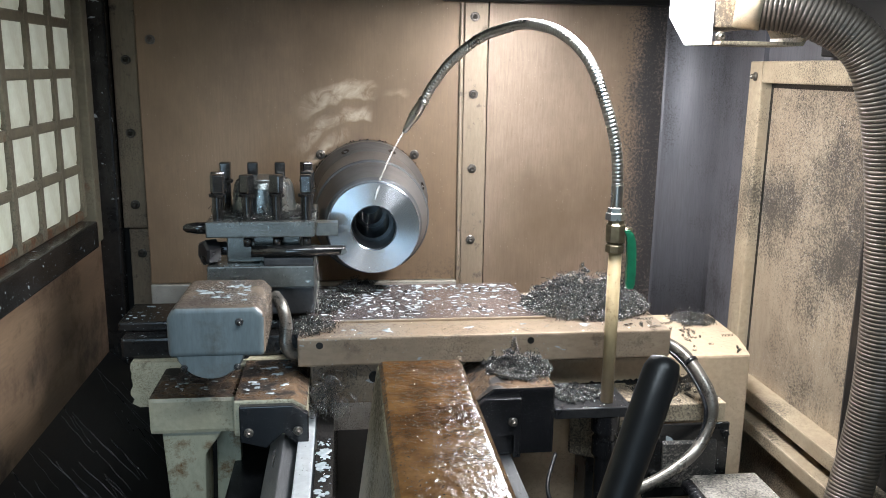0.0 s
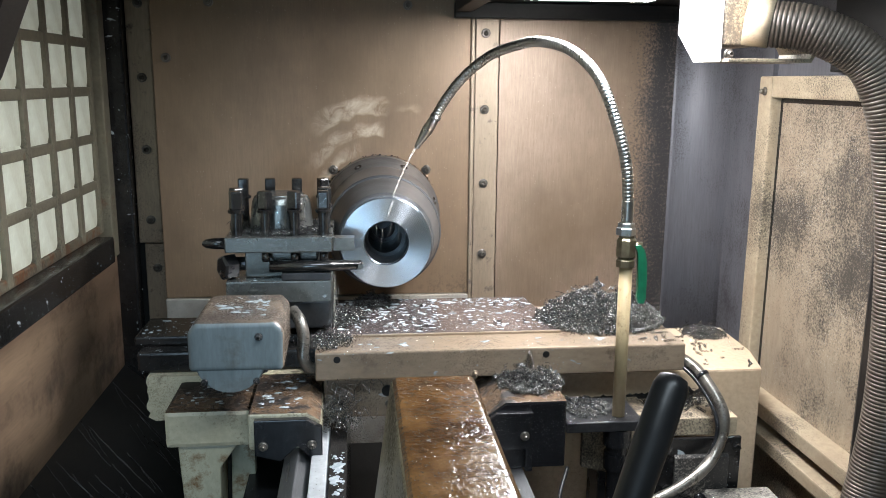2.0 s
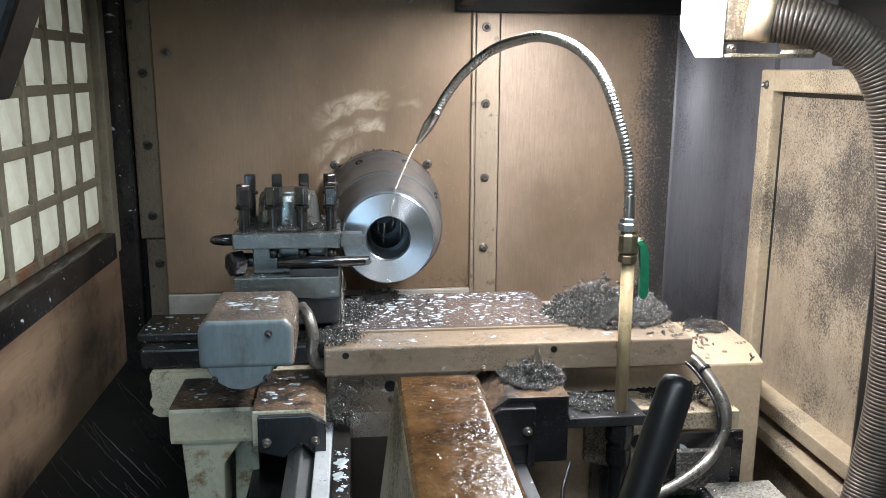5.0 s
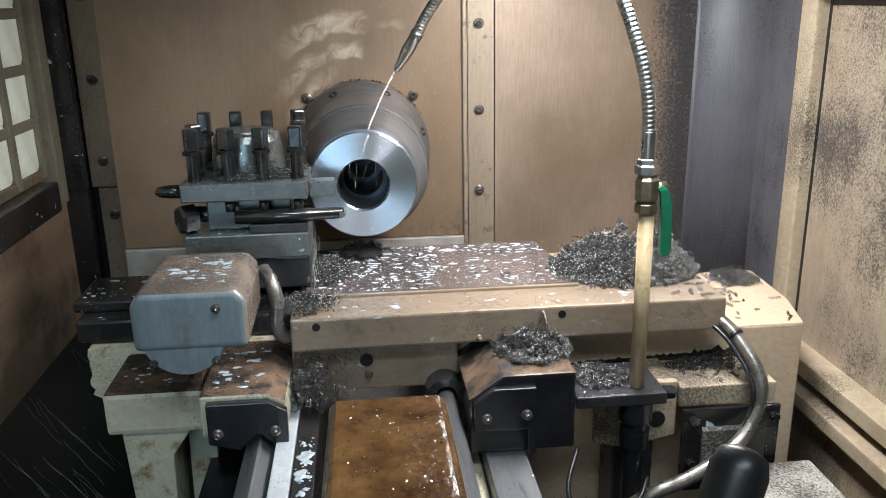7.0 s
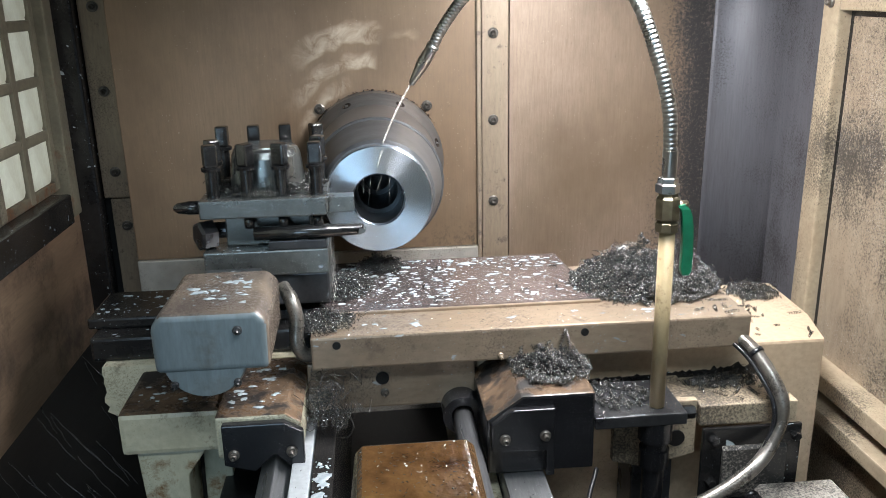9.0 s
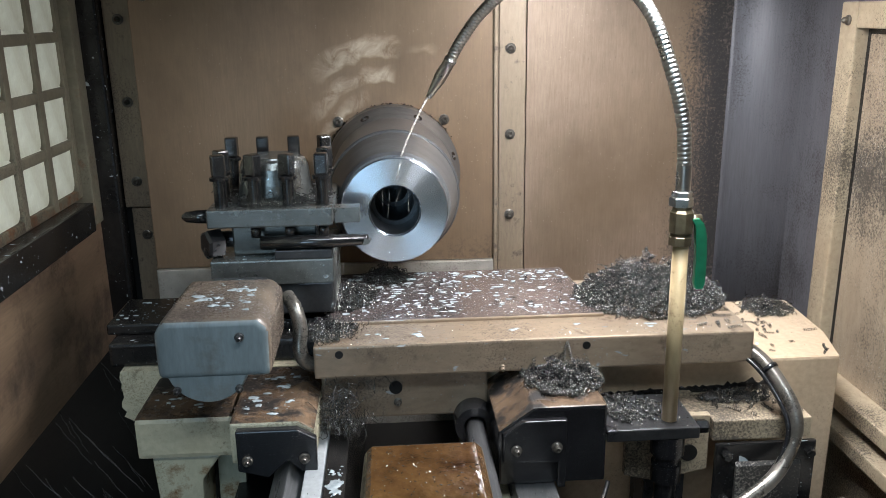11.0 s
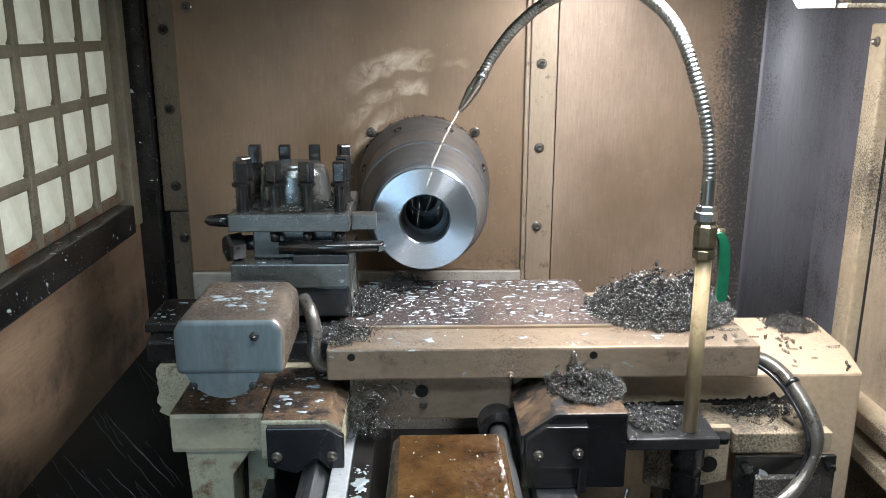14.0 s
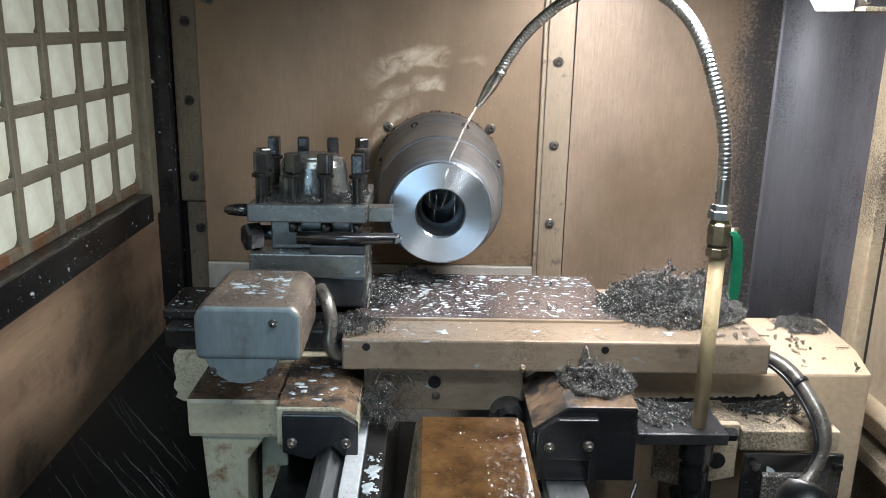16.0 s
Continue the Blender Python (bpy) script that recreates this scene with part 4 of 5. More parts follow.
def tool_post():
    t = thing("tool_post", (-0.171, -0.30, 1.012), "oily steel four-way tool post with square bolts", "tool post", slides=True)
    part("pedestal", box(nb(), -0.225, -0.098, -0.372, -0.232, 1.0122, 1.0535, 0.003), "dark_steel", t)
    part("base_block", box(nb(), -0.247, -0.097, -0.379, -0.226, 1.054, 1.0855, 0.002), "steel", t)
    part("core", box(nb(), -0.222, -0.118, -0.352, -0.250, 1.0858, 1.1265, 0.002), "steel", t)
    bm = nb()
    box(bm, -0.2465, -0.0955, -0.379, -0.226, 1.127, 1.1495, 0.002)
    part("top_block", bm, "steel", t, "oily grey top block")
    lathe_pts = sharp([(1.1490, 0.0), (1.1490, 0.0462), (1.170, 0.0455), (1.190, 0.0430), (1.198, 0.0395), (1.2005, 0.0360), (1.2005, 0.0330), (1.2025, 0.0320), (1.2025, 0.0)])
    part("clamp_dome", lathe(nb(), lathe_pts, (-0.172, -0.300, 0), (0, 0, 1), 40), "steel", t, "round clamping dome")
    for x in (-0.231, -0.190, -0.149, -0.1075):
        square_bolt(x, -0.359, 1.2135, t)
    for x in (-0.234, -0.193, -0.152, -0.1115):
        square_bolt(x, -0.245, 1.2185, t)
    square_bolt(-0.236, -0.312, 1.212, t)
    square_bolt(-0.107, -0.305, 1.212, t)
    for x in (-0.19, -0.149, -0.1075):
        bm = nb()
        rod(bm, (x, -0.368, 1.113), (x, -0.368, 1.1268), 0.0062, seg=14)
        part("bolt_end", bm, "bolt", t)
    # boring tool in a split sleeve
    bm = nb()
    sweep(bm, [(-0.185, -0.3705, 1.1055), (-0.095, -0.3705, 1.1055), (-0.094, -0.3705, 1.1055), (-0.056, -0.3705, 1.1065), (-0.053, -0.3705, 1.1065)], [0.0085, 0.0085, 0.0078, 0.0070, 0.0055], 22)
    tool = part("boring_bar", bm, "bolt", t, "black boring bar with a slit sleeve")
    # near-black bar painted as the shade inside the slit
    part("slit", box(nb(), -0.078, -0.0528, -0.3785, -0.3765, 1.1075, 1.1090), "void", tool)
    bm = nb()
    prism(bm, [(-0.060, 1.101), (-0.052, 1.1035), (-0.050, 1.1075), (-0.058, 1.109)], -0.380, -0.366, "y", 0.0005)
    part("insert", bm, "steel", tool)
    part("shim", box(nb(), -0.168, -0.0985, -0.378, -0.352, 1.0858, 1.0968, 0.001), "dark_steel", t)
    part("tool_holder", box(nb(), -0.095, -0.0635, -0.352, -0.328, 1.1235, 1.1425, 0.001), "steel", t, "square tool shank")
    bm = nb()
    sweep(bm, [(-0.2465, -0.352, 1.1365), (-0.262, -0.352, 1.1365), (-0.276, -0.352, 1.1365), (-0.281, -0.352, 1.1365)], [0.0085, 0.0085, 0.0065, 0.003], 16)
    part("tool_stub", bm, "bolt", t, "black tapered tool stub")
    bm = nb()
    rod(bm, (-0.222, -0.34, 1.104), (-0.243, -0.34, 1.104), 0.010, seg=16)
    hex_bolt(bm, (-0.238, -0.350, 1.102), (-0.8, -0.55, 0), 0.0190, 0.020)
    part("hex_nut", bm, "dark_steel", t, "large oily hexagon nut")
    return t


tool_post()


def motor_cover():
    t = thing("motor_cover", (-0.206, -0.51, 0.99), "blue-grey painted motor cover with a wet brown top", "motor cover", slides=True)
    bm = nb()
    prism(bm, [(-0.263, 1.023), (-0.2635, 1.072), (-0.254, 1.086), (-0.160, 1.086), (-0.149, 1.074), (-0.150, 1.023)], -0.580, -0.448, "y", 0.008)
    for v in bm.verts:
        if v.co.y > -0.51:
            v.co.x = -0.206 + (v.co.x + 0.206) * 0.97
    cover = two_tone(bm, "cover", "grey", "grey_top", t, wrap=True)
    for f in cover.data.polygons:
        f.use_smooth = True
    even = cover.modifiers.new("even_normals", "WEIGHTED_NORMAL")
    even.keep_sharp = True
    screw_part((-0.179, -0.580, 1.067), t, 0.0048, mat="dark_steel")
    bm = nb()
    lathe(bm, sharp([(0, 0.0), (0, 0.0405), (0.004, 0.0425), (0.05, 0.0425), (0.05, 0.0)]), (-0.2145, -0.578, 1.037), (0, 1, 0), 48)
    f = part("flange", bm, "grey", t, "round grey motor flange")
    for x in (-0.2455, -0.1835):
        screw_part((x, -0.578, 1.0105), f, 0.0042, mat="dark_steel")
    part("motor_body", box(nb(), -0.245, -0.175, -0.527, -0.39, 0.9998, 1.07, 0.006), "dark_steel", t)
    t = thing("braided_hose", (-0.14, -0.45, 0.98), "short braided steel hose beside the motor cover", "hose", slides=True)
    pts = spline([(-0.150, -0.425, 1.055), (-0.140, -0.442, 1.046), (-0.134, -0.452, 1.025), (-0.135, -0.458, 0.998), (-0.128, -0.456, 0.982), (-0.116, -0.452, 0.978)], 200)
    part("hose", sweep(nb(), pts, [(0.0086, 0.0083)[i % 2] for i in range(200)], 14), "cable", t)
    t = thing("slide_conduit", (0.42, -0.5, 0.9), "grey flexible conduit curving down from the tray", "conduit")
    pts = spline([(0.392, -0.448, 0.988), (0.418, -0.462, 0.981), (0.434, -0.485, 0.968), (0.446, -0.512, 0.945), (0.453, -0.528, 0.920), (0.450, -0.532, 0.890), (0.427, -0.545, 0.858), (0.388, -0.560, 0.837), (0.350, -0.570, 0.824), (0.318, -0.575, 0.816), (0.290, -0.568, 0.795), (0.280, -0.54, 0.755)], 150)
    c = part("conduit", sweep(nb(), pts, 0.0082, 14), "cable", t)
    bm = nb()
    p = pts[24]
    d = (pts[25] - pts[23]).normalized()
    sweep(bm, [p - d * 0.0025, p + d * 0.0025], 0.0098, 14)
    part("cable_tie", bm, "black", c)
    pts2 = [q + Vector((-0.0105, -0.003, -0.005)) for q in pts]
    part("thin_cable", sweep(nb(), pts2, 0.0030, 8), "black", t, "thin black cable tied alongside")


motor_cover()


# ---------------------------------------------------------------- lamp bracket and ribbed hose
def lamp_bracket():
    t = thing("lamp_bracket", (0.40, -0.60, 1.40), "white and beige lamp bracket carrying a ribbed hose", "lamp bracket")
    bm = nb()
    prism(bm, [(-0.618, 1.393), (-0.549, 1.394), (-0.4955, 1.430), (-0.4955, 1.60), (-0.618, 1.60)], 0.366, 0.370, "x", 0.001)
    part("white_plate", bm, "white", t, "near-white end plate")
    part("housing", box(nb(), 0.3715, 0.43, -0.616, -0.52, 1.412, 1.60, 0.003), "frame", t)
    bm = nb()
    prism(bm, [(0.372, 1.393), (0.470, 1.393), (0.475, 1.402), (0.466, 1.418), (0.462, 1.417), (0.470, 1.403), (0.468, 1.397), (0.372, 1.397)], -0.635, -0.56, "y", 0.0005)
    part("tab", bm, "frame", t, "bent steel tab")
    screw_part((0.379, -0.616, 1.402), t, 0.006)
    bm = nb()
    box(bm, 0.44, 0.64, -0.60, -0.03, 1.601, 1.63, 0.003)
    part("hanger", bm, "void", t, "dark hanger beam")
    t = thing("work_lamp", (0.37, -0.2, 1.50), "flat work lamp with a glowing diffuser under the roof", "work lamp")
    bm = nb()
    prism(bm, [(0.135, -0.72), (0.364, -0.72), (0.364, -0.49), (0.60, -0.49), (0.60, -0.012), (0.135, -0.012)], 1.508, 1.57, "z", 0.004)
    part("housing", bm, "void", t, "dark oily lamp housing")
    bm = nb()
    prism(bm, [(0.190, -0.69), (0.360, -0.69), (0.360, -0.485), (0.40, -0.485), (0.40, -0.285), (0.190, -0.285)], 1.4885, 1.5075, "z", 0.002)
    part("diffuser", bm, "lamp", t, "glowing white diffuser")
    part("rim", box(nb(), 0.135, 0.60, -0.030, -0.010, 1.480, 1.5075, 0.002), "void", t)
    part("rim", box(nb(), 0.135, 0.165, -0.36, -0.031, 1.490, 1.5075, 0.002), "void", t)
    part("hanger", box(nb(), 0.30, 0.36, -0.25, -0.15, 1.5705, 1.9995), "void", t)
    t = thing("door_corner", (-0.25, -1.3, 1.47), "black lower corner of the open sliding door", "door")
    prof = [(-0.1480, 1.3680), (-0.1360, 1.3960), (-0.1360 + 0.12, 1.3960 + 0.35), (-0.9, 1.3960 + 0.35), (-0.9, 1.3680)]
    part("door_edge", prism(nb(), prof, -1.31, -1.29, "y", 0.002), "void", t)
    t = thing("ribbed_hose", (0.54, -0.68, 1.1), "thick grey ribbed suction hose hanging in an arc", "hose")
    pts = spline([(0.415, -0.625, 1.436), (0.46, -0.65, 1.428), (0.512, -0.67, 1.398), (0.540, -0.68, 1.345), (0.562, -0.68, 1.255), (0.577, -0.68, 1.128), (0.580, -0.68, 0.99), (0.566, -0.68, 0.873), (0.53, -0.70, 0.79), (0.49, -0.72, 0.7845)], 960)
    part("hose_cuff", sweep(nb(), [pts[0] - (pts[8] - pts[0]).normalized() * 0.02, pts[0], pts[10]], [0.0262, 0.0266, 0.0262], 28), "frame", t, "cream hose cuff")
    part("hose", sweep(nb(), pts, [(0.0254, 0.0257, 0.0257, 0.0257, 0.0254, 0.0238)[i % 6] for i in range(960)], 24), "corr", t)


lamp_bracket()


# ---------------------------------------------------------------- swarf
def curls(bm, rng, place, count, size, thin=0.0006, turns=(2, 6), seg=3):
    for _ in range(count):
        p = place()
        d = Vector((rng.gauss(0, 1), rng.gauss(0, 1), rng.gauss(0, 0.6))).normalized()
        u = d.orthogonal().normalized()
        v = d.cross(u)
        r = size * rng.uniform(0.5, 1.3)
        n = rng.randint(*turns)
        pitch = r * rng.uniform(0.5, 2.4)
        bend = Vector((rng.gauss(0, 1), rng.gauss(0, 1), rng.gauss(0, 0.6))) * r * 0.35
        k = 8 * n
        pts = []
        for i in range(k):
            a = 2 * math.pi * i / 8
            s = i / k - 0.5
            pts.append(p + d * (pitch * n * s) + bend * (s * s * n) + r * (math.cos(a) * u + math.sin(a) * v))
        sweep(bm, pts, thin * rng.uniform(0.7, 1.5), seg, False)


def heap(name, at, radius, height, count, size, label, slides, seed, lean=0.0, thin=0.00045, mound=0.6, core="black"):
    """A tangle of curls over a low mound; core black paints the shade inside."""
    rng = random.Random(seed)
    t = thing(name, at, label, "metal swarf", slides=slides, kind="stuff")
    c = Vector(at)

    def place():
        while True:
            x, y = rng.uniform(-1, 1), rng.uniform(-1, 1)
            q = x * x + y * y
            if q < 1:
                break
        h = height * (1 - q) ** 0.9 * (0.78 + 1.0 * noise.noise((x * 3, y * 3, seed)))
        z = h * rng.random() ** 0.5
        return c + Vector((x * radius[0] + lean * z, y * radius[1], max(z, 0.003)))
    bm = nb()
    curls(bm, rng, place, count, size, thin)
    part("tangle", bm, "chip", t, kind="stuff")
    if not mound:
        return t
    bm = nb()
    bmesh.ops.create_icosphere(bm, subdivisions=4, radius=1.0)
    for v in list(bm.verts):
        x, y, z = v.co
        k = mound + 0.30 * noise.noise((x * 4, y * 4, z * 4 + seed))
        v.co = c + Vector((x * radius[0] * k, y * radius[1] * k, max(z, 0.0) * height * 0.62 * k))
    part("mound", bm, core, t, kind="stuff")
    return t


heap("swarf_heap", (0.312, -0.345, 1.009), (0.096, 0.086), 0.048, 2200, 0.0023, "big tangle of curly steel swarf on the tray", True, 11, thin=0.0005, mound=0.42)
heap("swarf_heap", (0.188, -0.480, 0.965), (0.046, 0.062), 0.023, 560, 0.0023, "heap of curly swarf on the black shoe", False, 12)
heap("swarf_heap", (-0.074, -0.480, 0.912), (0.026, 0.026), 0.055, 60, 0.0085, "tangle of wiry swarf hanging beside the apron", False, 13, thin=0.0003, mound=0)
heap("swarf_heap", (-0.085, -0.32, 1.012), (0.035, 0.05), 0.018, 240, 0.0026, "small tangle of swarf at the tool post foot", True, 14, mound=0.4)
heap("swarf_heap", (-0.035, -0.245, 1.012), (0.030, 0.022), 0.022, 200, 0.0024, "small tangle of swarf on the wet plate", True, 15, mound=0.4)
heap("swarf_heap", (-0.10, -0.435, 1.009), (0.034, 0.028), 0.014, 130, 0.0034, "wiry swarf on the tray end", True, 16, thin=0.00035, mound=0)
heap("swarf_heap", (-0.172, -0.302, 1.1495), (0.072, 0.070), 0.010, 280, 0.0028, "oily chips lying between the tool post bolts", True, 18, mound=0.3)
heap("swarf_heap", (0.262, -0.512, 0.932), (0.034, 0.036), 0.005, 190, 0.0015, "fine chips on the bracket plate", False, 17, mound=0)
heap("swarf_heap", (0.536, -0.262, 0.953), (0.036, 0.034), 0.012, 170, 0.0026, "tangle of swarf at the back of the beige cover", False, 19, mound=0.35)
heap("swarf_heap", (0.415, -0.455, 0.912), (0.050, 0.016), 0.010, 120, 0.0024, "dark curls lying along the cream shelf", False, 20, mound=0.3)

heap("swarf_heap", (-0.034, -0.86, 0.80), (0.022, 0.26), 0.055, 260, 0.0020, "rusty wet chips heaped beside the rail", False, 28, mound=0.8, core="rust")


def flakes(name, rect, z, count, size, label, slides, seed, dense=None):
    """Tiny bright chips strewn on a level face; dense=(x, y, spread) gathers them round a spot."""
    rng = random.Random(seed)
    x0, x1, y0, y1 = rect
    t = thing(name, ((x0 + x1) / 2, (y0 + y1) / 2, z), label, "metal chips", slides=slides, kind="stuff")
    verts, faces = [], []
    while len(faces) < count * 2:
        if dense and rng.random() < 0.6:
            x, y = rng.gauss(dense[0], dense[2]), rng.gauss(dense[1], dense[2])
            if not (x0 < x < x1 and y0 < y < y1):
                continue
        else:
            x, y = rng.uniform(x0, x1), rng.uniform(y0, y1)
        a = rng.uniform(0, 2 * math.pi)
        n, w = size * rng.uniform(0.4, 1.4), size * rng.uniform(0.15, 0.4)
        d, e = Vector((math.cos(a), math.sin(a), rng.uniform(-0.2, 0.5))), Vector((-math.sin(a), math.cos(a), rng.uniform(-0.5, 0.9)))
        p = Vector((x, y, z + size * 0.45))
        k = len(verts)
        verts += [p - d * n, p + e * w, p + d * n, p - e * w * 0.6 + Vector((0, 0, w))]
        faces += [(k, k + 1, k + 2), (k, k + 2, k + 3)]
    me = bpy.data.meshes.new("chips")
    me.from_pydata([v - BASE[t.name] for v in verts], [], faces)
    me.materials.append(M["flake"])
    ob = new("chips", me)
    ob.parent = t
    tagged(ob, "", kind="stuff")


flakes("loose_chips", (-0.020, 0.038, -1.50, -0.958), 1.1511, 2200, 0.0009, "bright chips stuck to the oily brown top", False, 61)
flakes("loose_chips", (-0.10, 0.23, -0.400, -0.215), 1.0116, 1900, 0.0012, "bright chips strewn over the wet plate", True, 62, (-0.02, -0.34, 0.06))
flakes("loose_chips", (-0.115, 0.395, -0.472, -0.412), 1.0086, 420, 0.0012, "bright chips along the tray edge", True, 63, (0.30, -0.43, 0.06))
flakes("loose_chips", (0.226, 0.326, -0.558, -0.478), 0.9321, 520, 0.0013, "bright chips covering the bracket plate", False, 64)
flakes("loose_chips", (-0.292, -0.105, -0.535, -0.41), 0.9545, 160, 0.0010, "bright chips on the oily saddle", False, 65)
flakes("loose_chips", (0.122, 0.168, -1.30, -0.575), 0.8703, 300, 0.0010, "bright chips on the flat rail", False, 66)
flakes("loose_chips", (0.432, 0.525, -1.30, -0.53), 0.8122, 900, 0.0014, "pale chips on the black cover", False, 67)
flakes("loose_chips", (-0.24, -0.10, -0.375, -0.23), 1.1497, 220, 0.0010, "bright chips on the tool post", True, 68)
flakes("loose_chips", (0.36, 0.575, -0.43, -0.225), 0.9531, 160, 0.0011, "bright chips on the beige cover", False, 69, (0.53, -0.27, 0.03))
flakes("loose_chips", (-0.105, -0.064, -1.20, -0.56), 0.9005, 260, 0.0011, "bright chips on the rail edge", False, 70)


def foam(name, rect, z, count, size, label, slides, seed, stretch=1.5):
    """Puddles and drops of milky coolant: low uneven domes, a few large and many small."""
    rng = random.Random(seed)
    x0, x1, y0, y1 = rect
    t = thing(name, ((x0 + x1) / 2, (y0 + y1) / 2, z), label, "coolant", slides=slides, kind="stuff")
    verts, faces = [], []
    for _ in range(count):
        r = size * (0.14 + 0.86 * rng.random() ** 5)
        x, y = rng.uniform(x0 + r, x1 - r), rng.uniform(y0 + r, y1 - r)
        n, ph = 14, rng.uniform(0, 50)
        k = len(verts)
        h = min(0.0009, r * 0.35)
        sx = stretch * rng.uniform(0.7, 1.4)
        for f, zz in ((1.0, 0.0), (0.82, 0.75), (0.4, 1.0)):
            for j in range(n):
                a = 2 * math.pi * j / n
                q = r * f * (0.85 + 0.75 * noise.noise((math.cos(a) * 1.3 + ph, math.sin(a) * 1.3, ph)))
                verts.append(Vector((min(max(x + q * sx * math.cos(a), x0), x1), min(max(y + q * math.sin(a), y0), y1), z + 0.0002 + h * zz)))
        for ring in range(2):
            for j in range(n):
                a, b = k + ring * n + j, k + ring * n + (j + 1) % n
                faces.append((a, b, b + n, a + n))
        faces.append(tuple(range(k + 2 * n, k + 3 * n)))
    me = bpy.data.meshes.new("puddles")
    me.from_pydata([v - BASE[t.name] for v in verts], [], faces)
    me.polygons.foreach_set("use_smooth", [True] * len(faces))
    me.materials.append(M["foam"])
    ob = new("puddles", me)
    ob.parent = t
    tagged(ob, "", kind="stuff")


foam("coolant_foam", (-0.240, -0.172, -0.560, -0.462), 1.0861, 60, 0.0055, "milky coolant drops on the motor cover", True, 81)
foam("coolant_foam", (-0.178, -0.120, -0.534, -0.42), 0.9542, 45, 0.0050, "milky coolant puddles on the oily shoe", False, 82)
foam("coolant_foam", (-0.286, -0.196, -0.505, -0.42), 0.9472, 36, 0.0036, "milky coolant drops on the cream wing", False, 83)
foam("coolant_foam", (-0.0835, -0.0635, -1.25, -0.55), 0.8992, 260, 0.0085, "milky coolant foam on the black way", False, 84, 0.9)
foam("coolant_foam", (-0.09, 0.222, -0.400, -0.216), 1.0117, 620, 0.0029, "milky coolant drops on the wet plate", True, 85, 1.9)
foam("coolant_foam", (-0.09, 0.215, -0.258, -0.216), 1.0119, 60, 0.0065, "pale coolant foam at the back of the plate", True, 86, 2.0)
# more drops on the left, added in place of the plate's bluish sheen
foam("coolant_foam", (-0.092, 0.07, -0.395, -0.22), 1.0118, 420, 0.0026, "fine milky drops, added also for the wet sheen on the plate", True, 90, 1.4)
foam("coolant_foam", (-0.09, 0.36, -0.468, -0.430), 1.0087, 60, 0.0032, "milky coolant drops along the tray", True, 87, 2.0)
foam("coolant_foam", (-0.365, -0.27, -0.350, -0.262), 0.9996, 50, 0.0045, "milky coolant drops on the black cross way", False, 88)
foam("coolant_foam", (-0.243, -0.10, -0.377, -0.354), 1.0856, 24, 0.0035, "milky coolant on the base block edge", True, 89, 2.0)


def loose_swarf(name, spots, label, slides, seed, size=0.0020):
    rng = random.Random(seed)
    x0, x1, y0, y1, z, count = spots
    t = thing(name, ((x0 + x1) / 2, (y0 + y1) / 2, z), label, "metal swarf", slides=slides, kind="stuff")
    bm = nb()
    for _ in range(count):
        p = Vector((rng.uniform(x0, x1), rng.uniform(y0, y1), z + size))
        a = rng.uniform(0, 2 * math.pi)
        n = rng.randint(3, 8)
        d = Vector((math.cos(a), math.sin(a), 0))
        v = Vector((-d.y, d.x, 0))
        r = size * rng.uniform(0.6, 1.0)
        bend = rng.uniform(-0.2, 0.2)
        pts = []
        for i in range(8 * n):
            b = 2 * math.pi * i / 8
            s = i / 8 * r * 1.5
            pts.append(p + d * s + v * (bend * s * s / (n * r)) + r * (math.cos(b) * v + math.sin(b) * Vector((0, 0, 1))))
        sweep(bm, pts, 0.0004, 3, False)
    part("curls", bm, "chip", t, kind="stuff")


loose_swarf("loose_swarf", (0.47, 0.55, -0.42, -0.25, 0.953, 26), "loose spiral chips on the beige cover", False, 21)
loose_swarf("loose_swarf", (0.37, 0.47, -0.505, -0.44, 0.912, 18), "loose spiral chips on the cream shelf", False, 22)
loose_swarf("loose_swarf", (0.35, 0.395, -0.47, -0.40, 1.0085, 10), "loose spiral chips on the tray end", True, 23)
loose_swarf("loose_swarf", (0.02, 0.22, -0.40, -0.23, 1.0115, 10), "a few spiral chips on the wet plate", True, 24)


def falling_coolant():
    t = thing("coolant_drips", (-0.095, -0.37, 1.012), "thin threads of coolant falling beside the tool post", "coolant drips", slides=True)
    rng = random.Random(31)
    for _ in range(8):
        x, y = -0.0945 + rng.uniform(0, 0.005), rng.uniform(-0.385, -0.30)
        top = rng.uniform(1.04, 1.10)
        pts = [Vector((x + 0.0012 * math.sin(k * 1.3), y, top + (1.0125 - top) * k / 8)) for k in range(9)]
        part("thread", sweep(nb(), pts, rng.uniform(0.00015, 0.0003), 5), "coolant", t)


falling_coolant()


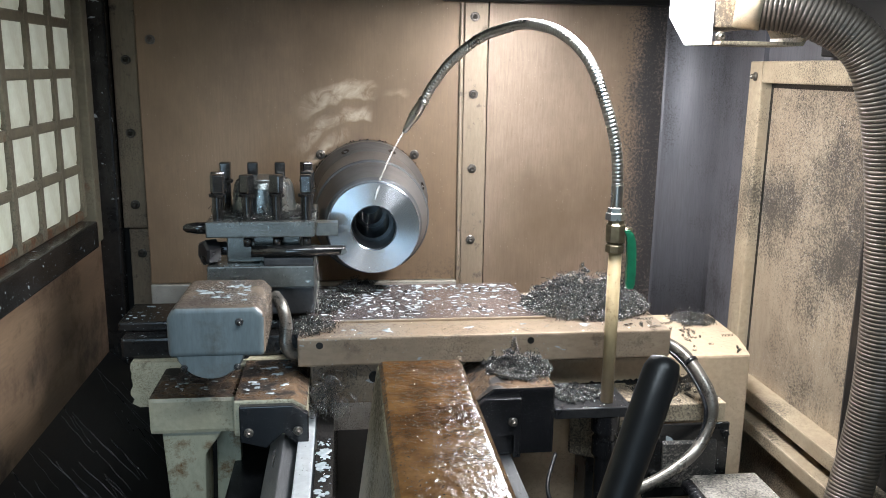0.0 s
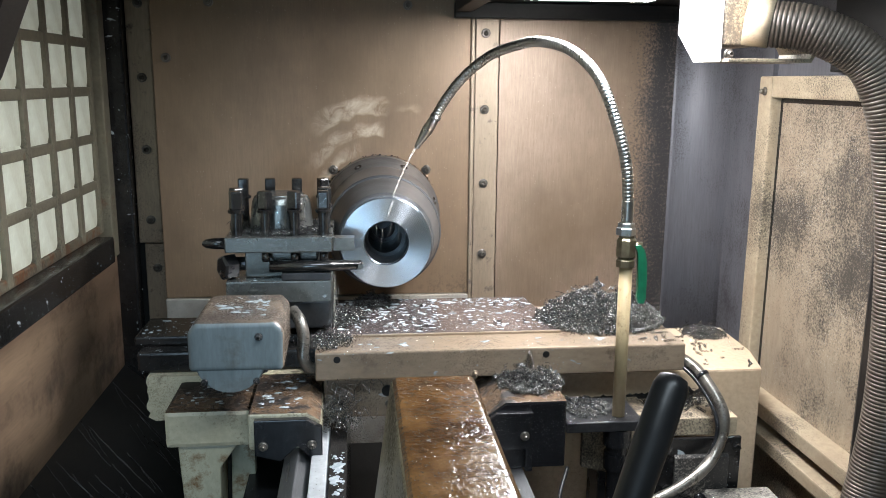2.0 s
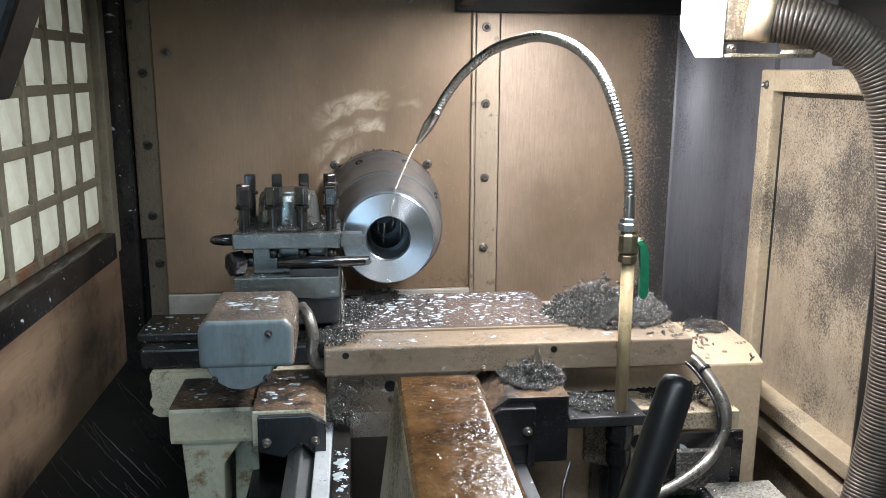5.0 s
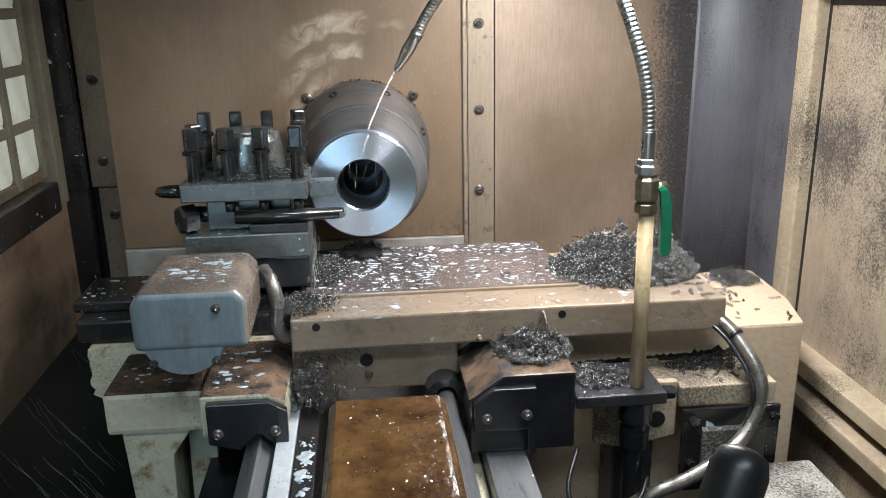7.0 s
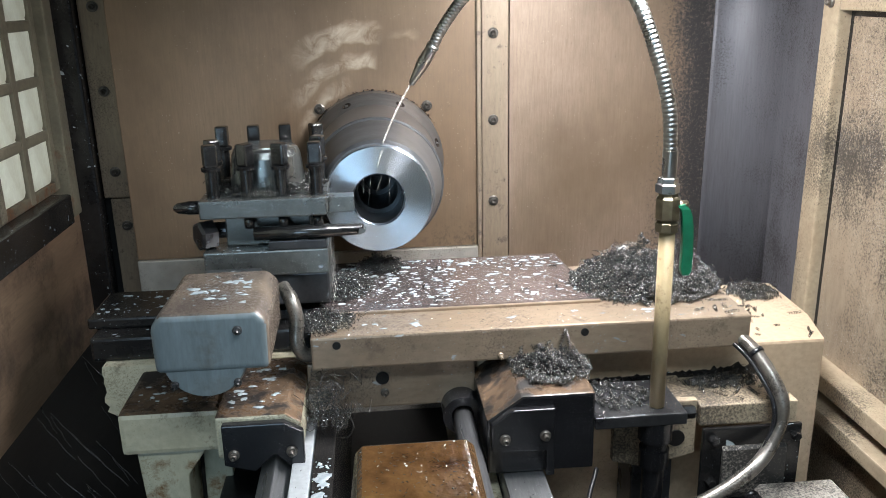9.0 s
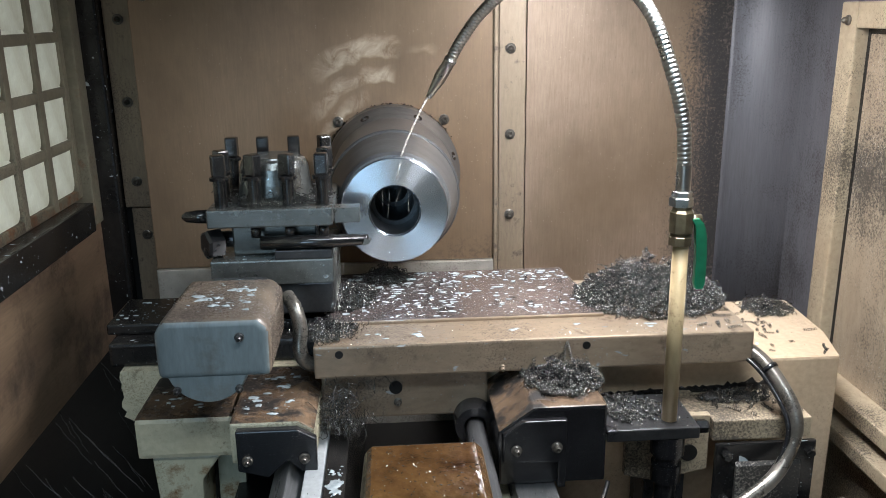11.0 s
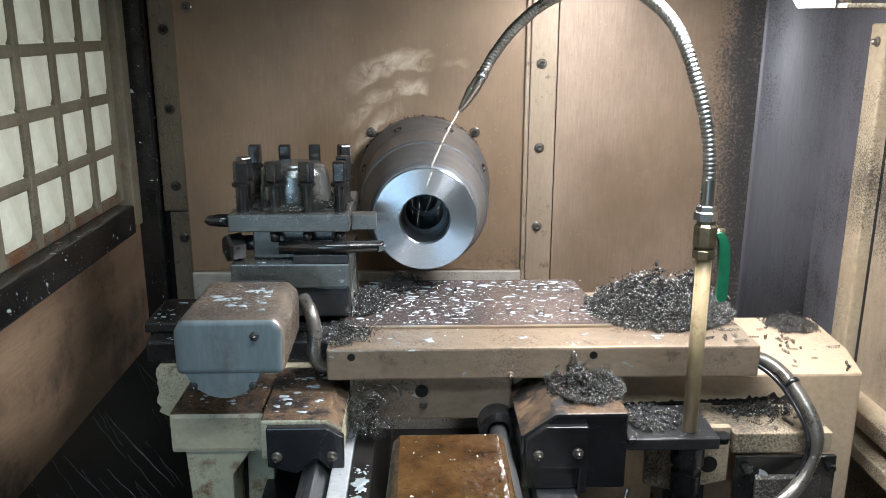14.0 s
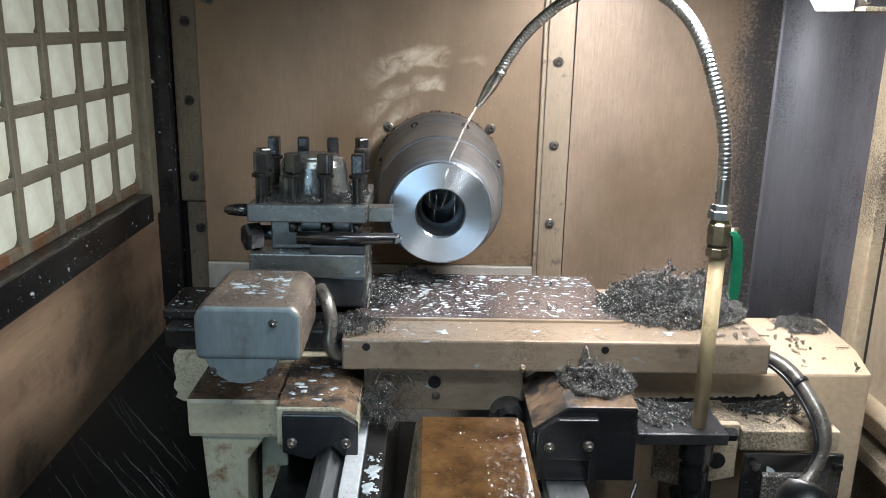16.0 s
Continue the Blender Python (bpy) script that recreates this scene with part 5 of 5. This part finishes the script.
def long_wires():
    """Hair-thin chips that stand out of the big heap, and single curls on the tray's front."""
    t = thing("wiry_swarf", (0.29, -0.36, 1.06), "hair-thin wiry chips standing out of the heap", "metal swarf", slides=True, kind="stuff")
    rng = random.Random(41)
    bm = nb()
    for _ in range(190):
        a = Vector((rng.gauss(0.302, 0.036), rng.gauss(-0.345, 0.03), 1.0))
        a.z = 1.010 + 0.036 * max(0.0, 1 - ((a.x - 0.305) / 0.09) ** 2 - ((a.y + 0.335) / 0.085) ** 2)
        d = Vector((rng.gauss(0, 0.6), rng.gauss(0, 0.4), rng.uniform(0.4, 1.2))).normalized()
        s = Vector((rng.gauss(0, 1), rng.gauss(0, 1), -0.6))
        n = rng.uniform(0.008, 0.026) * (1.6 if rng.random() < 0.08 else 1)
        pts = [a + d * n * (k / 12) + s * n * 0.5 * (k / 12) ** 2 for k in range(13)]
        sweep(bm, pts, 0.00036, 4, False)
    for x0, x1, z0, z1 in ((0.166, 0.175, 0.968, 1.006), (0.184, 0.176, 0.968, 1.004)):
        pts = []
        for k in range(90):
            a = 2 * math.pi * k / 8
            s = k / 90
            pts.append(Vector((x0 + (x1 - x0) * s + 0.0016 * math.cos(a), -0.4775 + 0.0016 * math.sin(a), z0 + (z1 - z0) * s)))
        sweep(bm, pts, 0.0005, 4, False)
    part("wires", bm, "chip", t, kind="stuff")


long_wires()


# ---------------------------------------------------------------- what moves
FEED = [(0.0, 0.0091), (0.5, 0.0104), (1.0, 0.0119), (1.5, 0.0130), (2.0, 0.0144), (2.5, 0.0157), (3.0, 0.0169), (5.5, 0.0235), (6.0, 0.0246), (6.5, 0.0261),
        (7.0, 0.0274), (7.5, 0.0287), (8.0, 0.0300), (8.5, 0.0314), (9.0, 0.0326), (9.3, 0.0334), (9.7, 0.0340), (10.1, 0.0299), (11.0, 0.0193), (11.5, 0.0132), (12.0, 0.0072),
        (12.4, 0.0019), (12.6, 0.0011), (13.0, 0.0009), (14.0, 0.0001), (16.0, 0.0)]


def motions():
    for ob in SLIDERS:
        x, y, z = BASE[ob.name]
        walk(ob, [(t, pose(x + d, y, z)) for t, d in FEED])
    x, y, z = BASE[CHUCK.name]
    walk(CHUCK, [(k / 10, pose(x, y, z, 0, 71.0 * k, 0)) for k in range(161)])
    x, y, z = BASE[JET.name]
    walk(JET, [(k / 5, pose(x, y, z, 0.6 * math.sin(2.3 * k), 1.0 * math.sin(1.7 * k), 0)) for k in range(81)])


motions()
